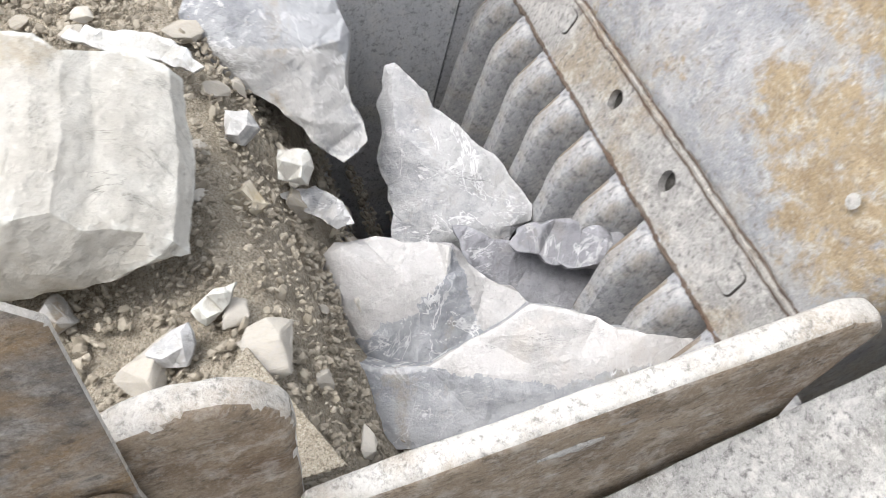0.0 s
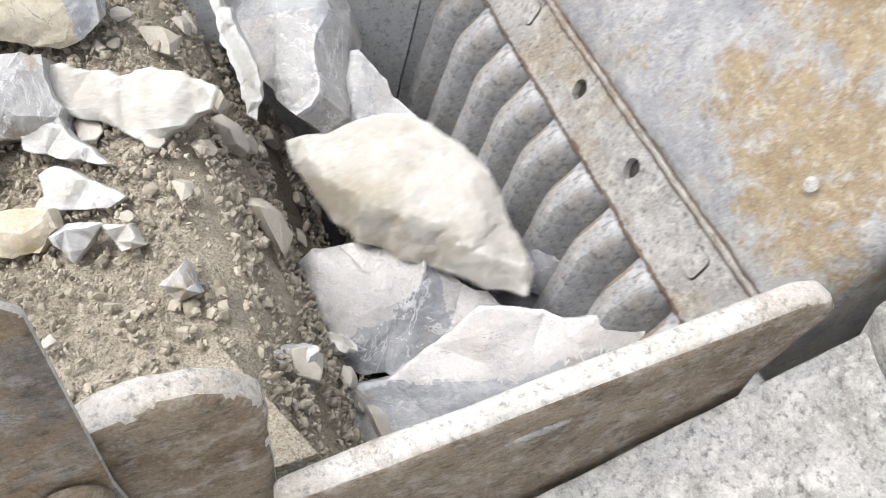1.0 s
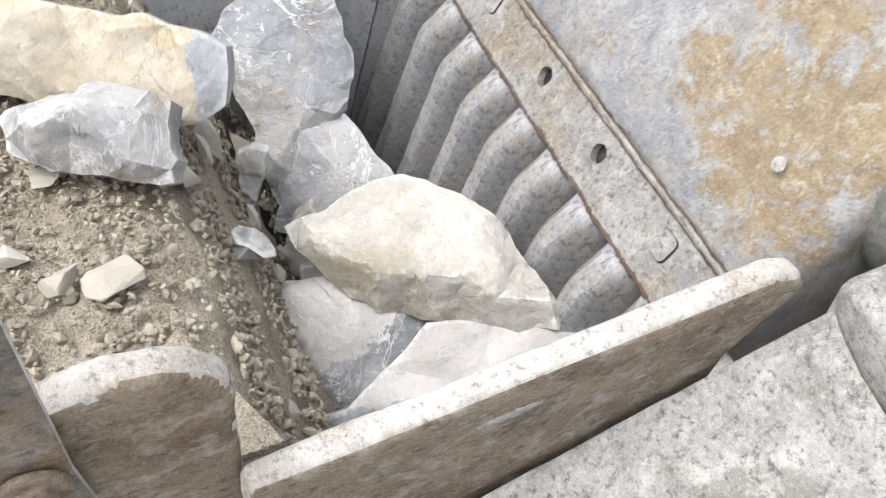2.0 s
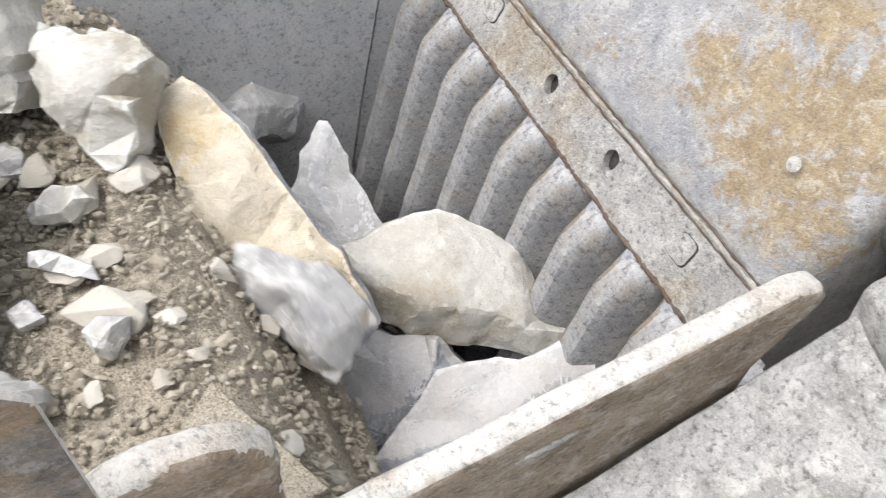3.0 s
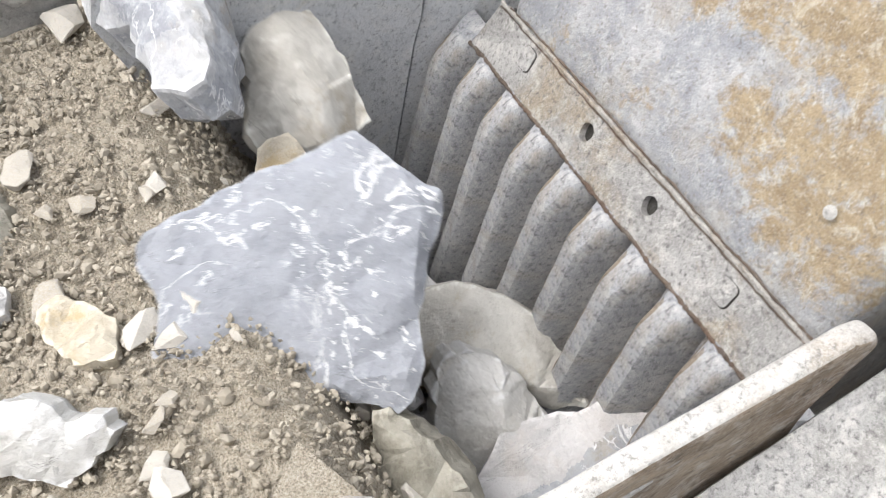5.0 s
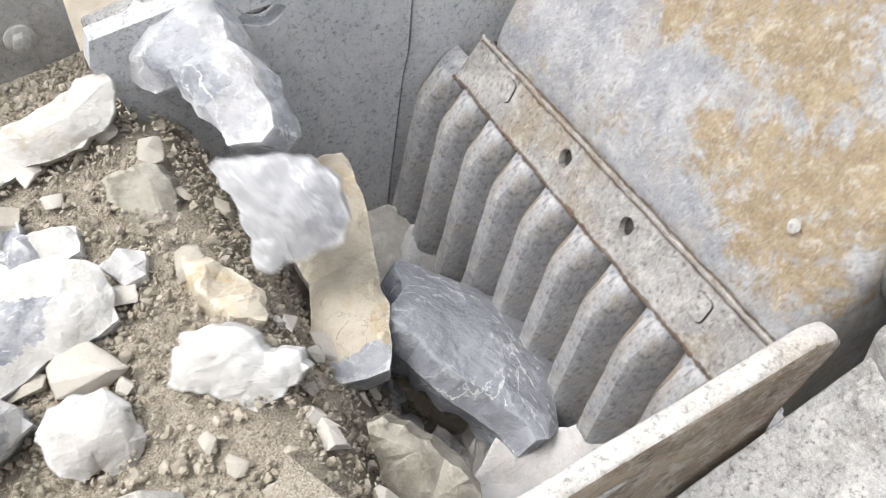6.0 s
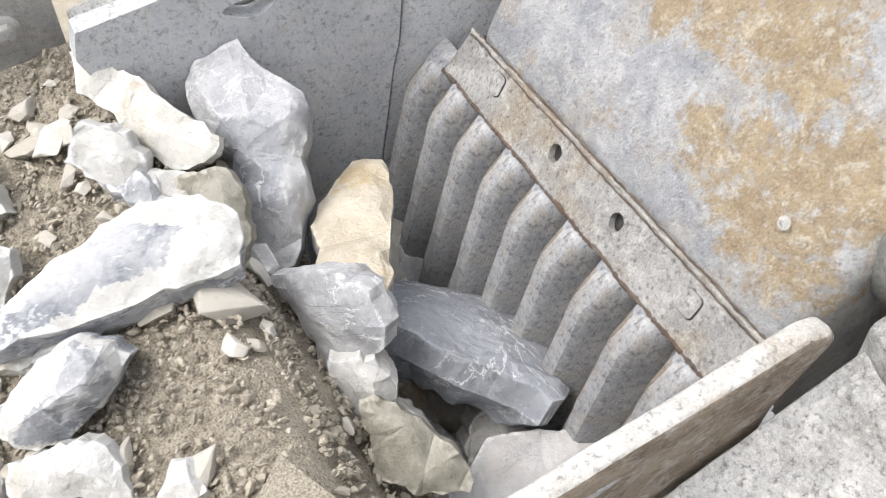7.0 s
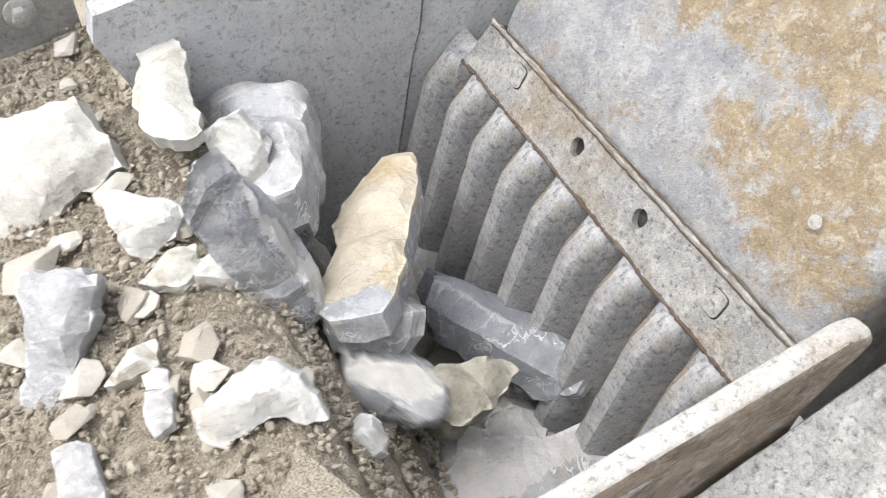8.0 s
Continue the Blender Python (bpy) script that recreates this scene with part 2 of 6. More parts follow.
brown_face = dusty_steel("rust_brown_steel", (0.17, 0.132, 0.095), (0.30, 0.24, 0.175), (0.14, 0.092, 0.055), 0.45, 0.3, 0.7, (1.0, 0.6, 1.2))
frame_steel = dusty_steel("dusty_frame_steel", (0.30, 0.295, 0.285), (0.44, 0.432, 0.415), (0.20, 0.188, 0.17), 0.58, 0.6, 0.85)
liner_steel = dusty_steel("dark_liner_steel", (0.10, 0.095, 0.09), (0.25, 0.225, 0.20), (0.27, 0.185, 0.10), 0.5, 0.3, 0.6, (1.0, 0.5, 1.0))
dark_steel = dusty_steel("dark_housing_steel", (0.16, 0.16, 0.15), (0.24, 0.24, 0.22), (0.22, 0.19, 0.14), 0.3, 0.2)
# near-black fill: paints the dark depth of bolt holes and bolt gaps
hole_dark = dusty_steel("hole_black", (0.03, 0.028, 0.025), (0.06, 0.055, 0.05), (0.05, 0.04, 0.03), 0.3, 0.05)
fines = fines_material()
pebbles = pebble_material()
cobbles = cobble_material()


# ---- mesh helpers ----
def mesh_of(name, bm, mats, smooth=35):
    bmesh.ops.recalc_face_normals(bm, faces=bm.faces)
    me = bpy.data.meshes.new(name)
    bm.to_mesh(me)
    bm.free()
    for mt in mats if isinstance(mats, (list, tuple)) else [mats]:
        me.materials.append(mt)
    if smooth:
        for p in me.polygons:
            p.use_smooth = True
        me.set_sharp_from_angle(angle=radians(smooth))
    return me


def part(name, bm, mats, parent=None, label="", smooth=35):
    ob = new(name, mesh_of(name, bm, mats, smooth))
    if parent:
        ob.parent = parent
    if label:
        ob["label"] = label
    return ob


def rough(bm, amount, scale=9.0, seed=0.0, fine=0.35):
    off = Vector((seed * 3.7, seed * 1.3, seed * 2.1))
    bm.normal_update()
    moves = []
    for v in bm.verts:
        p = v.co * scale + off
        d = noise.noise(p) + fine * noise.noise(p * 3.7)
        moves.append(v.normal * (amount * d))
    for v, d in zip(bm.verts, moves):
        v.co += d


def box(x0, x1, y0, y1, z0, z1, bevel=0.004, cuts=0, segs=2):
    bm = bmesh.new()
    bmesh.ops.create_cube(bm, size=1.0)
    for v in bm.verts:
        v.co = Vector((x0 + (v.co.x + 0.5) * (x1 - x0), y0 + (v.co.y + 0.5) * (y1 - y0), z0 + (v.co.z + 0.5) * (z1 - z0)))
    if bevel:
        bmesh.ops.bevel(bm, geom=list(bm.edges), offset=bevel, segments=segs, affect="EDGES", profile=0.5)
    if cuts:
        bmesh.ops.subdivide_edges(bm, edges=list(bm.edges), cuts=cuts, use_grid_fill=True)
    return bm


def prism(points, x0, x1, bevel=0.004, segs=2, steps=1):
    """A (y, z) outline swept along x."""
    bm = bmesh.new()
    n = len(points)
    rings = [[bm.verts.new((x0 + (x1 - x0) * k / steps, y, z)) for y, z in points] for k in range(steps + 1)]
    for a, b in zip(rings, rings[1:]):
        for i in range(n):
            bm.faces.new((a[i], a[(i + 1) % n], b[(i + 1) % n], b[i]))
    bm.faces.new(rings[0])
    bm.faces.new(rings[-1][::-1])
    bmesh.ops.recalc_face_normals(bm, faces=bm.faces)
    if bevel:
        sharp = [e for e in bm.edges if len(e.link_faces) == 2 and e.calc_face_angle(0) > 0.3]
        bmesh.ops.bevel(bm, geom=sharp, offset=bevel, segments=segs, affect="EDGES", profile=0.5)
    return bm


def disc(r, h, n=12, bevel=0.003):
    bm = bmesh.new()
    bmesh.ops.create_cone(bm, cap_ends=True, segments=n, radius1=r, radius2=r, depth=h)
    if bevel:
        bmesh.ops.bevel(bm, geom=[e for e in bm.edges if e.calc_face_angle(0) > 0.8], offset=bevel, segments=2, affect="EDGES", profile=0.5)
    return bm


# ---- ground and crusher frame ----
bm = bmesh.new()
bmesh.ops.create_grid(bm, x_segments=40, y_segments=40, size=60)
for v in bm.verts:
    v.co.z = -2.4
tagged(part("ground", bm, fines, None, "", 0), "dusty quarry ground of crushed stone below the crusher", "ground", kind="structure")

crusher = tagged(new("jaw_crusher"), "dusty pale grey steel jaw crusher frame beside the feeder", "jaw crusher")
X_FAR, X_NEAR, TOP = -0.045, 1.13, 0.405


def jaw_y(z):
    return -0.045 + 0.43 * z


# far cheek plate with an oblong lifting hole near its top edge
def cheek_far():
    bm = bmesh.new()
    outer = [(-0.715, 0.38), (-0.69, 0.435), (-0.52, 0.425), (0.02, 0.40), (-0.074, 0.06), (-0.102, 0.0), (-0.20, -0.29), (-0.55, -1.4), (-0.60, -1.4), (-0.65, 0.0)]
    hole = [(-0.366 + 0.052 * math.cos(a) + 0.012 * math.sin(2 * a), 0.320 + 0.024 * math.sin(a) - 0.010 * math.cos(a)) for a in [k * math.tau / 16 for k in range(16)]]
    edges = []
    for loop in (outer, hole):
        vs = [bm.verts.new((X_FAR, y, z)) for y, z in loop]
        edges += [bm.edges.new((vs[i], vs[(i + 1) % len(vs)])) for i in range(len(vs))]
    bmesh.ops.triangle_fill(bm, edges=edges, use_beauty=True)
    got = bmesh.ops.extrude_face_region(bm, geom=list(bm.faces))
    for v in got["geom"]:
        if isinstance(v, bmesh.types.BMVert):
            v.co.x -= 0.05
    return bm


part("cheek_plate", cheek_far(), cheek_steel, crusher, "dull grey wear plate with an oblong lifting hole", 30)
part("cheek_plate", prism([(0.03, 0.40), (0.5, 0.40), (0.5, -1.4), (-0.54, -1.4), (-0.192, -0.29), (-0.094, 0.0), (-0.066, 0.06)], X_FAR - 0.05, X_FAR - 0.006, 0.004), cheek_steel, crusher, "", 30)
part("frame_wall", box(-0.30, X_FAR - 0.055, -0.70, 1.3, -2.42, 0.33, 0.01), frame_steel, crusher)
# near cheek plate: pale worn top edge and rust brown outer face
bm = prism([(-0.66, 0.36), (-0.655, 0.39), (-0.645, TOP), (-0.012, TOP + 0.002), (0.024, TOP - 0.012), (0.036, TOP - 0.04), (0.022, 0.34), (-0.045, 0.25), (-0.12, 0.0), (-0.55, -1.4), (-0.62, -1.4), (-0.66, 0.0)], X_NEAR, X_NEAR + 0.038, 0.011, 3, 1)
bmesh.ops.triangulate(bm, faces=[f for f in bm.faces if len(f.verts) > 4])
bmesh.ops.subdivide_edges(bm, edges=[e for e in bm.edges if e.calc_length() > 0.03], cuts=5, use_grid_fill=True)
rough(bm, 0.004, 14, 2)
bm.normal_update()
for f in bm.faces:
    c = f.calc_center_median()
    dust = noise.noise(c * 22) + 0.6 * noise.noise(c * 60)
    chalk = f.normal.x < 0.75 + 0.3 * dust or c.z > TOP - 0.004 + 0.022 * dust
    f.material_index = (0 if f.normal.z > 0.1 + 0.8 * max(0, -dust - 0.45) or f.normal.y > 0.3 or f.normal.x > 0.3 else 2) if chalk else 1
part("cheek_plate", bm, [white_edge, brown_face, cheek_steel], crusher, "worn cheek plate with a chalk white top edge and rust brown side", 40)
for y0, y1, z0, z1, wide, mt in ((-0.395, -0.312, 0.338, 0.338, 0.010, strip_steel), (-0.30, -0.262, 0.355, 0.362, 0.006, liner_steel)):
    bm = bmesh.new()
    rings = []
    for k in range(25):
        f = k / 24
        w = wide * (0.35 + 0.65 * math.sin(math.pi * min(max(f, 0.03), 0.97)) ** 0.5) * (1 + 0.3 * noise.noise((f * 9, y0, 2)))
        y, z = y0 + (y1 - y0) * f, z0 + (z1 - z0) * f + 0.003 * noise.noise((f * 5, y0, 8))
        rings.append([bm.verts.new((X_NEAR + 0.037 + 0.3 * w * math.sin(a), y, z + w * math.cos(a))) for a in [j * math.tau / 8 for j in range(8)]])
    for a, b in zip(rings, rings[1:]):
        for j in range(8):
            bm.faces.new((a[j], a[(j + 1) % 8], b[(j + 1) % 8], b[j]))
    part("scar", bm, mt, crusher, "", 60)
# frame flange outside the near cheek
bm = bmesh.new()
rows = []
for k in range(61):
    y = -1.3 + 1.39 * k / 60
    row = []
    for x, dz in ((X_NEAR + 0.047, -0.5), (X_NEAR + 0.047, -0.010), (X_NEAR + 0.050, -0.003), (X_NEAR + 0.058, -0.004), (1.215, -0.022), (1.26, -0.042), (1.32, -0.052), (1.5, -0.06), (1.8, -0.06), (2.4, -0.06), (2.4, -0.5)):
        row.append(bm.verts.new((x, y, 0.268 + 0.29 * max(y, -0.6) + dz)))
    rows.append(row)
for a, b in zip(rows, rows[1:]):
    for k in range(len(a) - 1):
        bm.faces.new((a[k], a[k + 1], b[k + 1], b[k]))
bm.faces.new(rows[0])
bm.faces.new(rows[-1][::-1])
bmesh.ops.subdivide_edges(bm, edges=[e for e in bm.edges if e.calc_length() > 0.1 and abs(e.verts[0].co.z - e.verts[1].co.z) < 0.3], cuts=3, use_grid_fill=True)
rough(bm, 0.003, 14, 5)
part("frame_flange", bm, frame_steel, crusher, "broad dusty grey frame flange", 40)
bm = box(X_NEAR + 0.03, 2.3, 0.098, 1.248, -2.42, 0.335, 0.02, 2, 3)
rough(bm, 0.004, 10, 8)
part("frame_block", bm, frame_steel, crusher, "", 40)
part("back_wall", box(-0.3, 2.3, 1.25, 1.35, -2.42, 0.4, 0.01), frame_steel, crusher)
part("fixed_jaw", prism([(-0.76, 0.0), (-0.68, -0.02), (-0.58, -1.4), (-0.76, -1.4)], X_FAR + 0.004, X_NEAR - 0.004, 0.01), tooth_steel, crusher)

# ---- swing jaw ----
swing_jaw = tagged(new("swing_jaw"), "swinging jaw in worn grey paint with rust patches and ribbed teeth", "crusher jaw")
bm = prism([(0.10, 0.108), (0.55, 0.68), (0.66, 0.72), (0.95, 0.50), (0.95, -0.05), (0.40, -0.9), (-0.30, -1.3), (-0.42, -1.3), (0.05, -0.03)], 0.055, 1.062, 0.06, 6, 1)
bmesh.ops.triangulate(bm, faces=[f for f in bm.faces if len(f.verts) > 4])
bmesh.ops.subdivide_edges(bm, edges=[e for e in bm.edges if e.calc_length() > 0.12], cuts=5, use_grid_fill=True)
rough(bm, 0.004, 7, 3)
part("body", bm, paint, swing_jaw, "pale grey paint flaking over ochre rust", 40)
for cx, cy, cz, r, depth in ((1.07, 0.42, 0.22, 0.17, 0.10), (1.10, 0.55, 0.24, 0.23, 0.12)):
    bm = disc(r, depth, 40, 0.03)
    bmesh.ops.rotate(bm, verts=bm.verts, matrix=Matrix.Rotation(radians(90), 3, "Y"))
    bmesh.ops.translate(bm, verts=bm.verts, vec=(cx, cy, cz))
    part("bearing_boss", bm, dark_steel, swing_jaw)

SLOPE = math.atan2(0.0465, 0.0600)


def strip_holed():
    """The clamping strip in its own plane: x along the jaw, v up the face; two bolt holes go through it."""
    bm = bmesh.new()
    u0, u1, v1 = 0.036, 1.07, 0.136
    loops = []
    n = 60
    low = [(u0 + (u1 - u0) * k / n, 0.0025 * math.sin(k * 1.9) + 0.002 * math.sin(k * 4.3)) for k in range(n + 1)]
    high = [(u1 - (u1 - u0 - 0.024) * k / n, v1 - 0.013 * k / n + 0.003 * math.sin(k * 1.1) + 0.0025 * math.sin(k * 2.9)) for k in range(n + 1)]
    loops.append(low + high)
    for hx in (0.447, 0.662):
        loops.append([(hx + 0.0175 * math.cos(a) * (1 + 0.08 * math.sin(3 * a)), 0.077 + 0.021 * math.sin(a)) for a in [k * math.tau / 18 for k in range(18)]])
    edges = []
    for loop in loops:
        vs = [bm.verts.new((u, v, 0)) for u, v in loop]
        edges += [bm.edges.new((vs[i], vs[(i + 1) % len(vs)])) for i in range(len(vs))]
    bmesh.ops.triangle_fill(bm, edges=edges, use_beauty=True)
    plugs = [f for f in bm.faces if any(math.hypot(f.calc_center_median().x - hx, f.calc_center_median().y - 0.077) < 0.013 for hx in (0.447, 0.662))]
    bmesh.ops.delete(bm, geom=plugs, context="FACES_ONLY")
    got = bmesh.ops.extrude_face_region(bm, geom=list(bm.faces))
    for v in got["geom"]:
        if isinstance(v, bmesh.types.BMVert):
            v.co.z -= 0.018
    return bm


def on_strip(bm):
    """Lay a piece drawn in the strip's plane onto the jaw's sloping face."""
    m = Matrix(((1, 0, 0), (0, math.sin(SLOPE), -math.cos(SLOPE)), (0, math.cos(SLOPE), math.sin(SLOPE)))).to_4x4()
    bmesh.ops.transform(bm, verts=bm.verts, matrix=m)
    return bm


strip = part("clamp_strip", on_strip(strip_holed()), strip_steel, swing_jaw, "dusty steel clamping strip with bolt holes", 30)
# black block added behind the strip to stand for shade in its holes
part("hole_shade_block", on_strip(box(0.06, 1.05, 0.01, 0.12, -0.05, -0.019, 0.002)), hole_dark, swing_jaw)


def bead(u0, u1, v, h, r, seed, steps=90):
    """A lumpy bead along the strip: weld, rusted lip or crack line."""
    bm = bmesh.new()
    rings = []
    for k in range(steps + 1):
        u = u0 + (u1 - u0) * k / steps
        w = r * (1 + 0.6 * noise.noise((u * 35, seed, 0)) + 0.6 * noise.noise((u * 130, seed, 3)))
        dv = 0.010 * (u - 0.5) * (v > 0.05) + 0.004 * noise.noise((u * 14, seed, 7)) + 0.0025 * noise.noise((u * 60, seed, 9))
        rings.append([bm.verts.new((u, v + dv + w * math.cos(a), h + 0.8 * w * math.sin(a))) for a in [j * math.tau / 8 for j in range(8)]])
    for a, b in zip(rings, rings[1:]):
        for j in range(8):
            bm.faces.new((a[j], a[(j + 1) % 8], b[(j + 1) % 8], b[j]))
    bm.faces.new(rings[0])
    bm.faces.new(rings[-1][::-1])
    return bm


def rounded(u, v, a, b, r, z0, z1):
    """A square block with rounded corners standing through the strip."""
    bm = bmesh.new()
    ring = []
    for sx, sy, start in ((1, 1, 0), (-1, 1, 90), (-1, -1, 180), (1, -1, 270)):
        for k in range(5):
            q = radians(start + 22.5 * k)
            ring.append(bm.verts.new((u + sx * (a - r) + r * math.cos(q), v + sy * (b - r) + r * math.sin(q), z0)))
    f = bm.faces.new(ring)
    got = bmesh.ops.extrude_face_region(bm, geom=[f])
    for w in got["geom"]:
        if isinstance(w, bmesh.types.BMVert):
            w.co.z = z1
    return bm


part("rusted_lip", on_strip(bead(0.030, 1.07, 0.002, 0.0, 0.0048, 1, 220)), lip_steel, swing_jaw, "rusted lower lip of the strip", 60)
part("weld_bead", on_strip(bead(0.058, 1.07, 0.130, -0.001, 0.0044, 4, 200)), weld_steel, swing_jaw, "pale broken weld bead", 60)
# two thin dark beads draw the crack lines beside the weld
part("weld_bead", on_strip(bead(0.062, 1.07, 0.1225, 0.0, 0.0024, 6)), lip_steel, swing_jaw, "", 60)
part("weld_bead", on_strip(bead(0.09, 1.065, 0.1375, -0.002, 0.0027, 9)), lip_steel, swing_jaw, "", 60)
for u, v in ((0.208, 0.083), (0.883, 0.081)):
    bm = rounded(u, v, 0.0205, 0.0245, 0.011, -0.02, 0.0032)
    b = part("bolt_head", on_strip(bm), strip_steel, swing_jaw, "worn square bolt head", 40)
    ring = rounded(u + 0.0014, v - 0.0006, 0.0225, 0.0262, 0.012, -0.02, 0.0008)
    part("bolt_recess", on_strip(ring), hole_dark, b, "", 40)
bm = disc(0.0125, 0.0008, 11, 0.0003)
bmesh.ops.transform(bm, verts=bm.verts, matrix=Matrix.Translation((0.924, 0.1895, 0.2435)) @ Matrix.Rotation(radians(52), 4, "X"))
part("paint_spot", bm, pale_steel, swing_jaw, "pale round dab of dried slurry", 40)

# toothed plate: nine ribs, each chamfered at its upper end
part("tooth_plate", prism([(0.042, -0.012), (0.07, 0.0), (-0.47, -1.3), (-0.518, -1.3)], 0.0, 1.10, 0.004), tooth_steel, swing_jaw, "", 30)


def tooth_mesh():
    """A cast rib: flat crest, two flanks, and a sloping cap at its upper end."""
    bm = bmesh.new()
    crest, root, deep = 0.023, 0.057, 0.108
    rings = []
    for z, out in ((0.012, 0.42), (-0.034, 0.95), (-0.044, 1.0), (-0.3, 1.0), (-0.6, 0.97), (-0.95, 0.9), (-1.3, 0.85)):
        yb = 0.046 + 0.43 * z
        d = deep * out
        w = crest + 0.006 * (1 - out)
        rings.append([bm.verts.new(p) for p in (
            (-root, yb + 0.006, z), (-root, yb, z), (-w - 0.004, yb - d * 0.90, z), (-w + 0.005, yb - d, z), (w - 0.005, yb - d, z), (w + 0.004, yb - d * 0.90, z), (root, yb, z), (root, yb + 0.006, z))])
    for a, b in zip(rings, rings[1:]):
        for j in range(7):
            bm.faces.new((a[j], a[j + 1], b[j + 1], b[j]))
    bm.faces.new(rings[0])
    bmesh.ops.subdivide_edges(bm, edges=[e for e in bm.edges if abs(e.verts[0].co.z - e.verts[1].co.z) > 0.1], cuts=9, use_grid_fill=True)
    bmesh.ops.subdivide_edges(bm, edges=[e for e in bm.edges if e.calc_length() > 0.03], cuts=2, use_grid_fill=True)
    rough(bm, 0.003, 18, 1)
    bm.normal_update()
    # +x flanks get the darker steel that carries their shade
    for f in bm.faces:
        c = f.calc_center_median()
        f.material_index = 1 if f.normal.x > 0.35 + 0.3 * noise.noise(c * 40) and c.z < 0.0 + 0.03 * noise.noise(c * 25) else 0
    return mesh_of("tooth", bm, [tooth_steel, shaded_flank_steel], 32)


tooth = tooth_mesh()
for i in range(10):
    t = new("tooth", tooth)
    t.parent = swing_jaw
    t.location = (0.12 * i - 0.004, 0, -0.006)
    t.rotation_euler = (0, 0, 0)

# ---- feeder ----
feeder = tagged(new("feeder"), "rusty steel feeder trough carrying rock to the crusher", "feeder")
part("bed", box(-0.302, 1.087, -4.2, -0.78, 0.10, 0.19, 0.01), brown_face, feeder)
# near side: curved flange and dark liner plate with a bolt
arc = [(-1.0, 0.56), (-0.87, 0.595), (-0.76, 0.615), (-0.71, 0.618), (-0.67, 0.606), (-0.64, 0.585), (-0.622, 0.552), (-0.618, 0.53), (-0.628, 0.50), (-0.640, 0.42), (-0.66, 0.30), (-0.72, 0.05), (-1.0, 0.05)]
bm = prism(arc, 1.088, 1.128, 0.012, 3)
bmesh.ops.triangulate(bm, faces=[f for f in bm.faces if len(f.verts) > 4])
bmesh.ops.subdivide_edges(bm, edges=[e for e in bm.edges if e.calc_length() > 0.03], cuts=3, use_grid_fill=True)
rough(bm, 0.004, 16, 4)
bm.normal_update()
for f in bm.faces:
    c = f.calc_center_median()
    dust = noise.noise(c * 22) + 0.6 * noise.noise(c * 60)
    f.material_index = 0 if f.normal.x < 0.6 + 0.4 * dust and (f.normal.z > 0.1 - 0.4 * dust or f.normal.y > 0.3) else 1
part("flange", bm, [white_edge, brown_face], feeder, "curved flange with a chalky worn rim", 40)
bm = prism([(-4.2, 0.94), (-0.80, 0.865), (-0.752, 0.85), (-0.73, 0.815), (-0.775, 0.53), (-0.78, 0.45), (-4.2, 0.45)], 1.132, 1.142, 0.004, 2)
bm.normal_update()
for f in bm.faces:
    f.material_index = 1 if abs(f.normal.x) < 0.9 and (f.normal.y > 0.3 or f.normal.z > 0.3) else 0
part("liner_plate", bm, [liner_steel, white_edge], feeder, "dark stained liner plate with pale top and end edges", 30)
for y, z in ((-0.81, 0.535),):
    bm = disc(0.034, 0.012, 24, 0.004)
    bmesh.ops.rotate(bm, verts=bm.verts, matrix=Matrix.Rotation(radians(90), 3, "Y"))
    bmesh.ops.translate(bm, verts=bm.verts, vec=(1.152, y, z))
    w = part("washer", bm, brown_face, feeder, "", 40)
    bm = disc(0.022, 0.05, 6, 0.003)
    bmesh.ops.rotate(bm, verts=bm.verts, matrix=Matrix.Rotation(radians(90), 3, "Y"))
    bmesh.ops.translate(bm, verts=bm.verts, vec=(1.175, y, z))
    part("bolt_head", bm, brown_face, w, "", 30)
bm = bmesh.new()
low = [bm.verts.new(p) for p in ((0.86, -0.690, 0.268), (1.086, -0.60, 0.30), (1.086, -0.90, 0.33))]
got = bmesh.ops.extrude_face_region(bm, geom=[bm.faces.new(low)])
for v in got["geom"]:
    if isinstance(v, bmesh.types.BMVert):
        v.co.z += 0.018
bmesh.ops.bevel(bm, geom=list(bm.edges), offset=0.004, segments=2, affect="EDGES", profile=0.5)
part("deflector_plate", bm, fines, feeder, "corner plate caked with tan fines", 30)
# far side liner with a bolt
bm = prism([(-4.2, 0.80), (-0.74, 0.80), (-0.70, 0.62), (-0.705, 0.40), (-0.76, 0.12), (-4.2, 0.12)], -0.345, -0.305, 0.006, 2)
part("liner_plate", bm, pale_steel, feeder, "pale dusty liner plate", 30)
bm = disc(0.034, 0.012, 24, 0.004)
bmesh.ops.rotate(bm, verts=bm.verts, matrix=Matrix.Rotation(radians(90), 3, "Y"))
bmesh.ops.translate(bm, verts=bm.verts, vec=(-0.300, -0.827, 0.337))
w = part("washer", bm, pale_steel, feeder, "", 40)
bm = disc(0.021, 0.03, 6, 0.003)
bmesh.ops.rotate(bm, verts=bm.verts, matrix=Matrix.Rotation(radians(90), 3, "Y"))
bmesh.ops.translate(bm, verts=bm.verts, vec=(-0.290, -0.827, 0.337))
part("bolt_head", bm, pale_steel, w, "", 30)

# ---- fines sliding off the feeder ----
BED, LIP, ARC, STEEP = 0.255, -0.755, 0.14, radians(74)


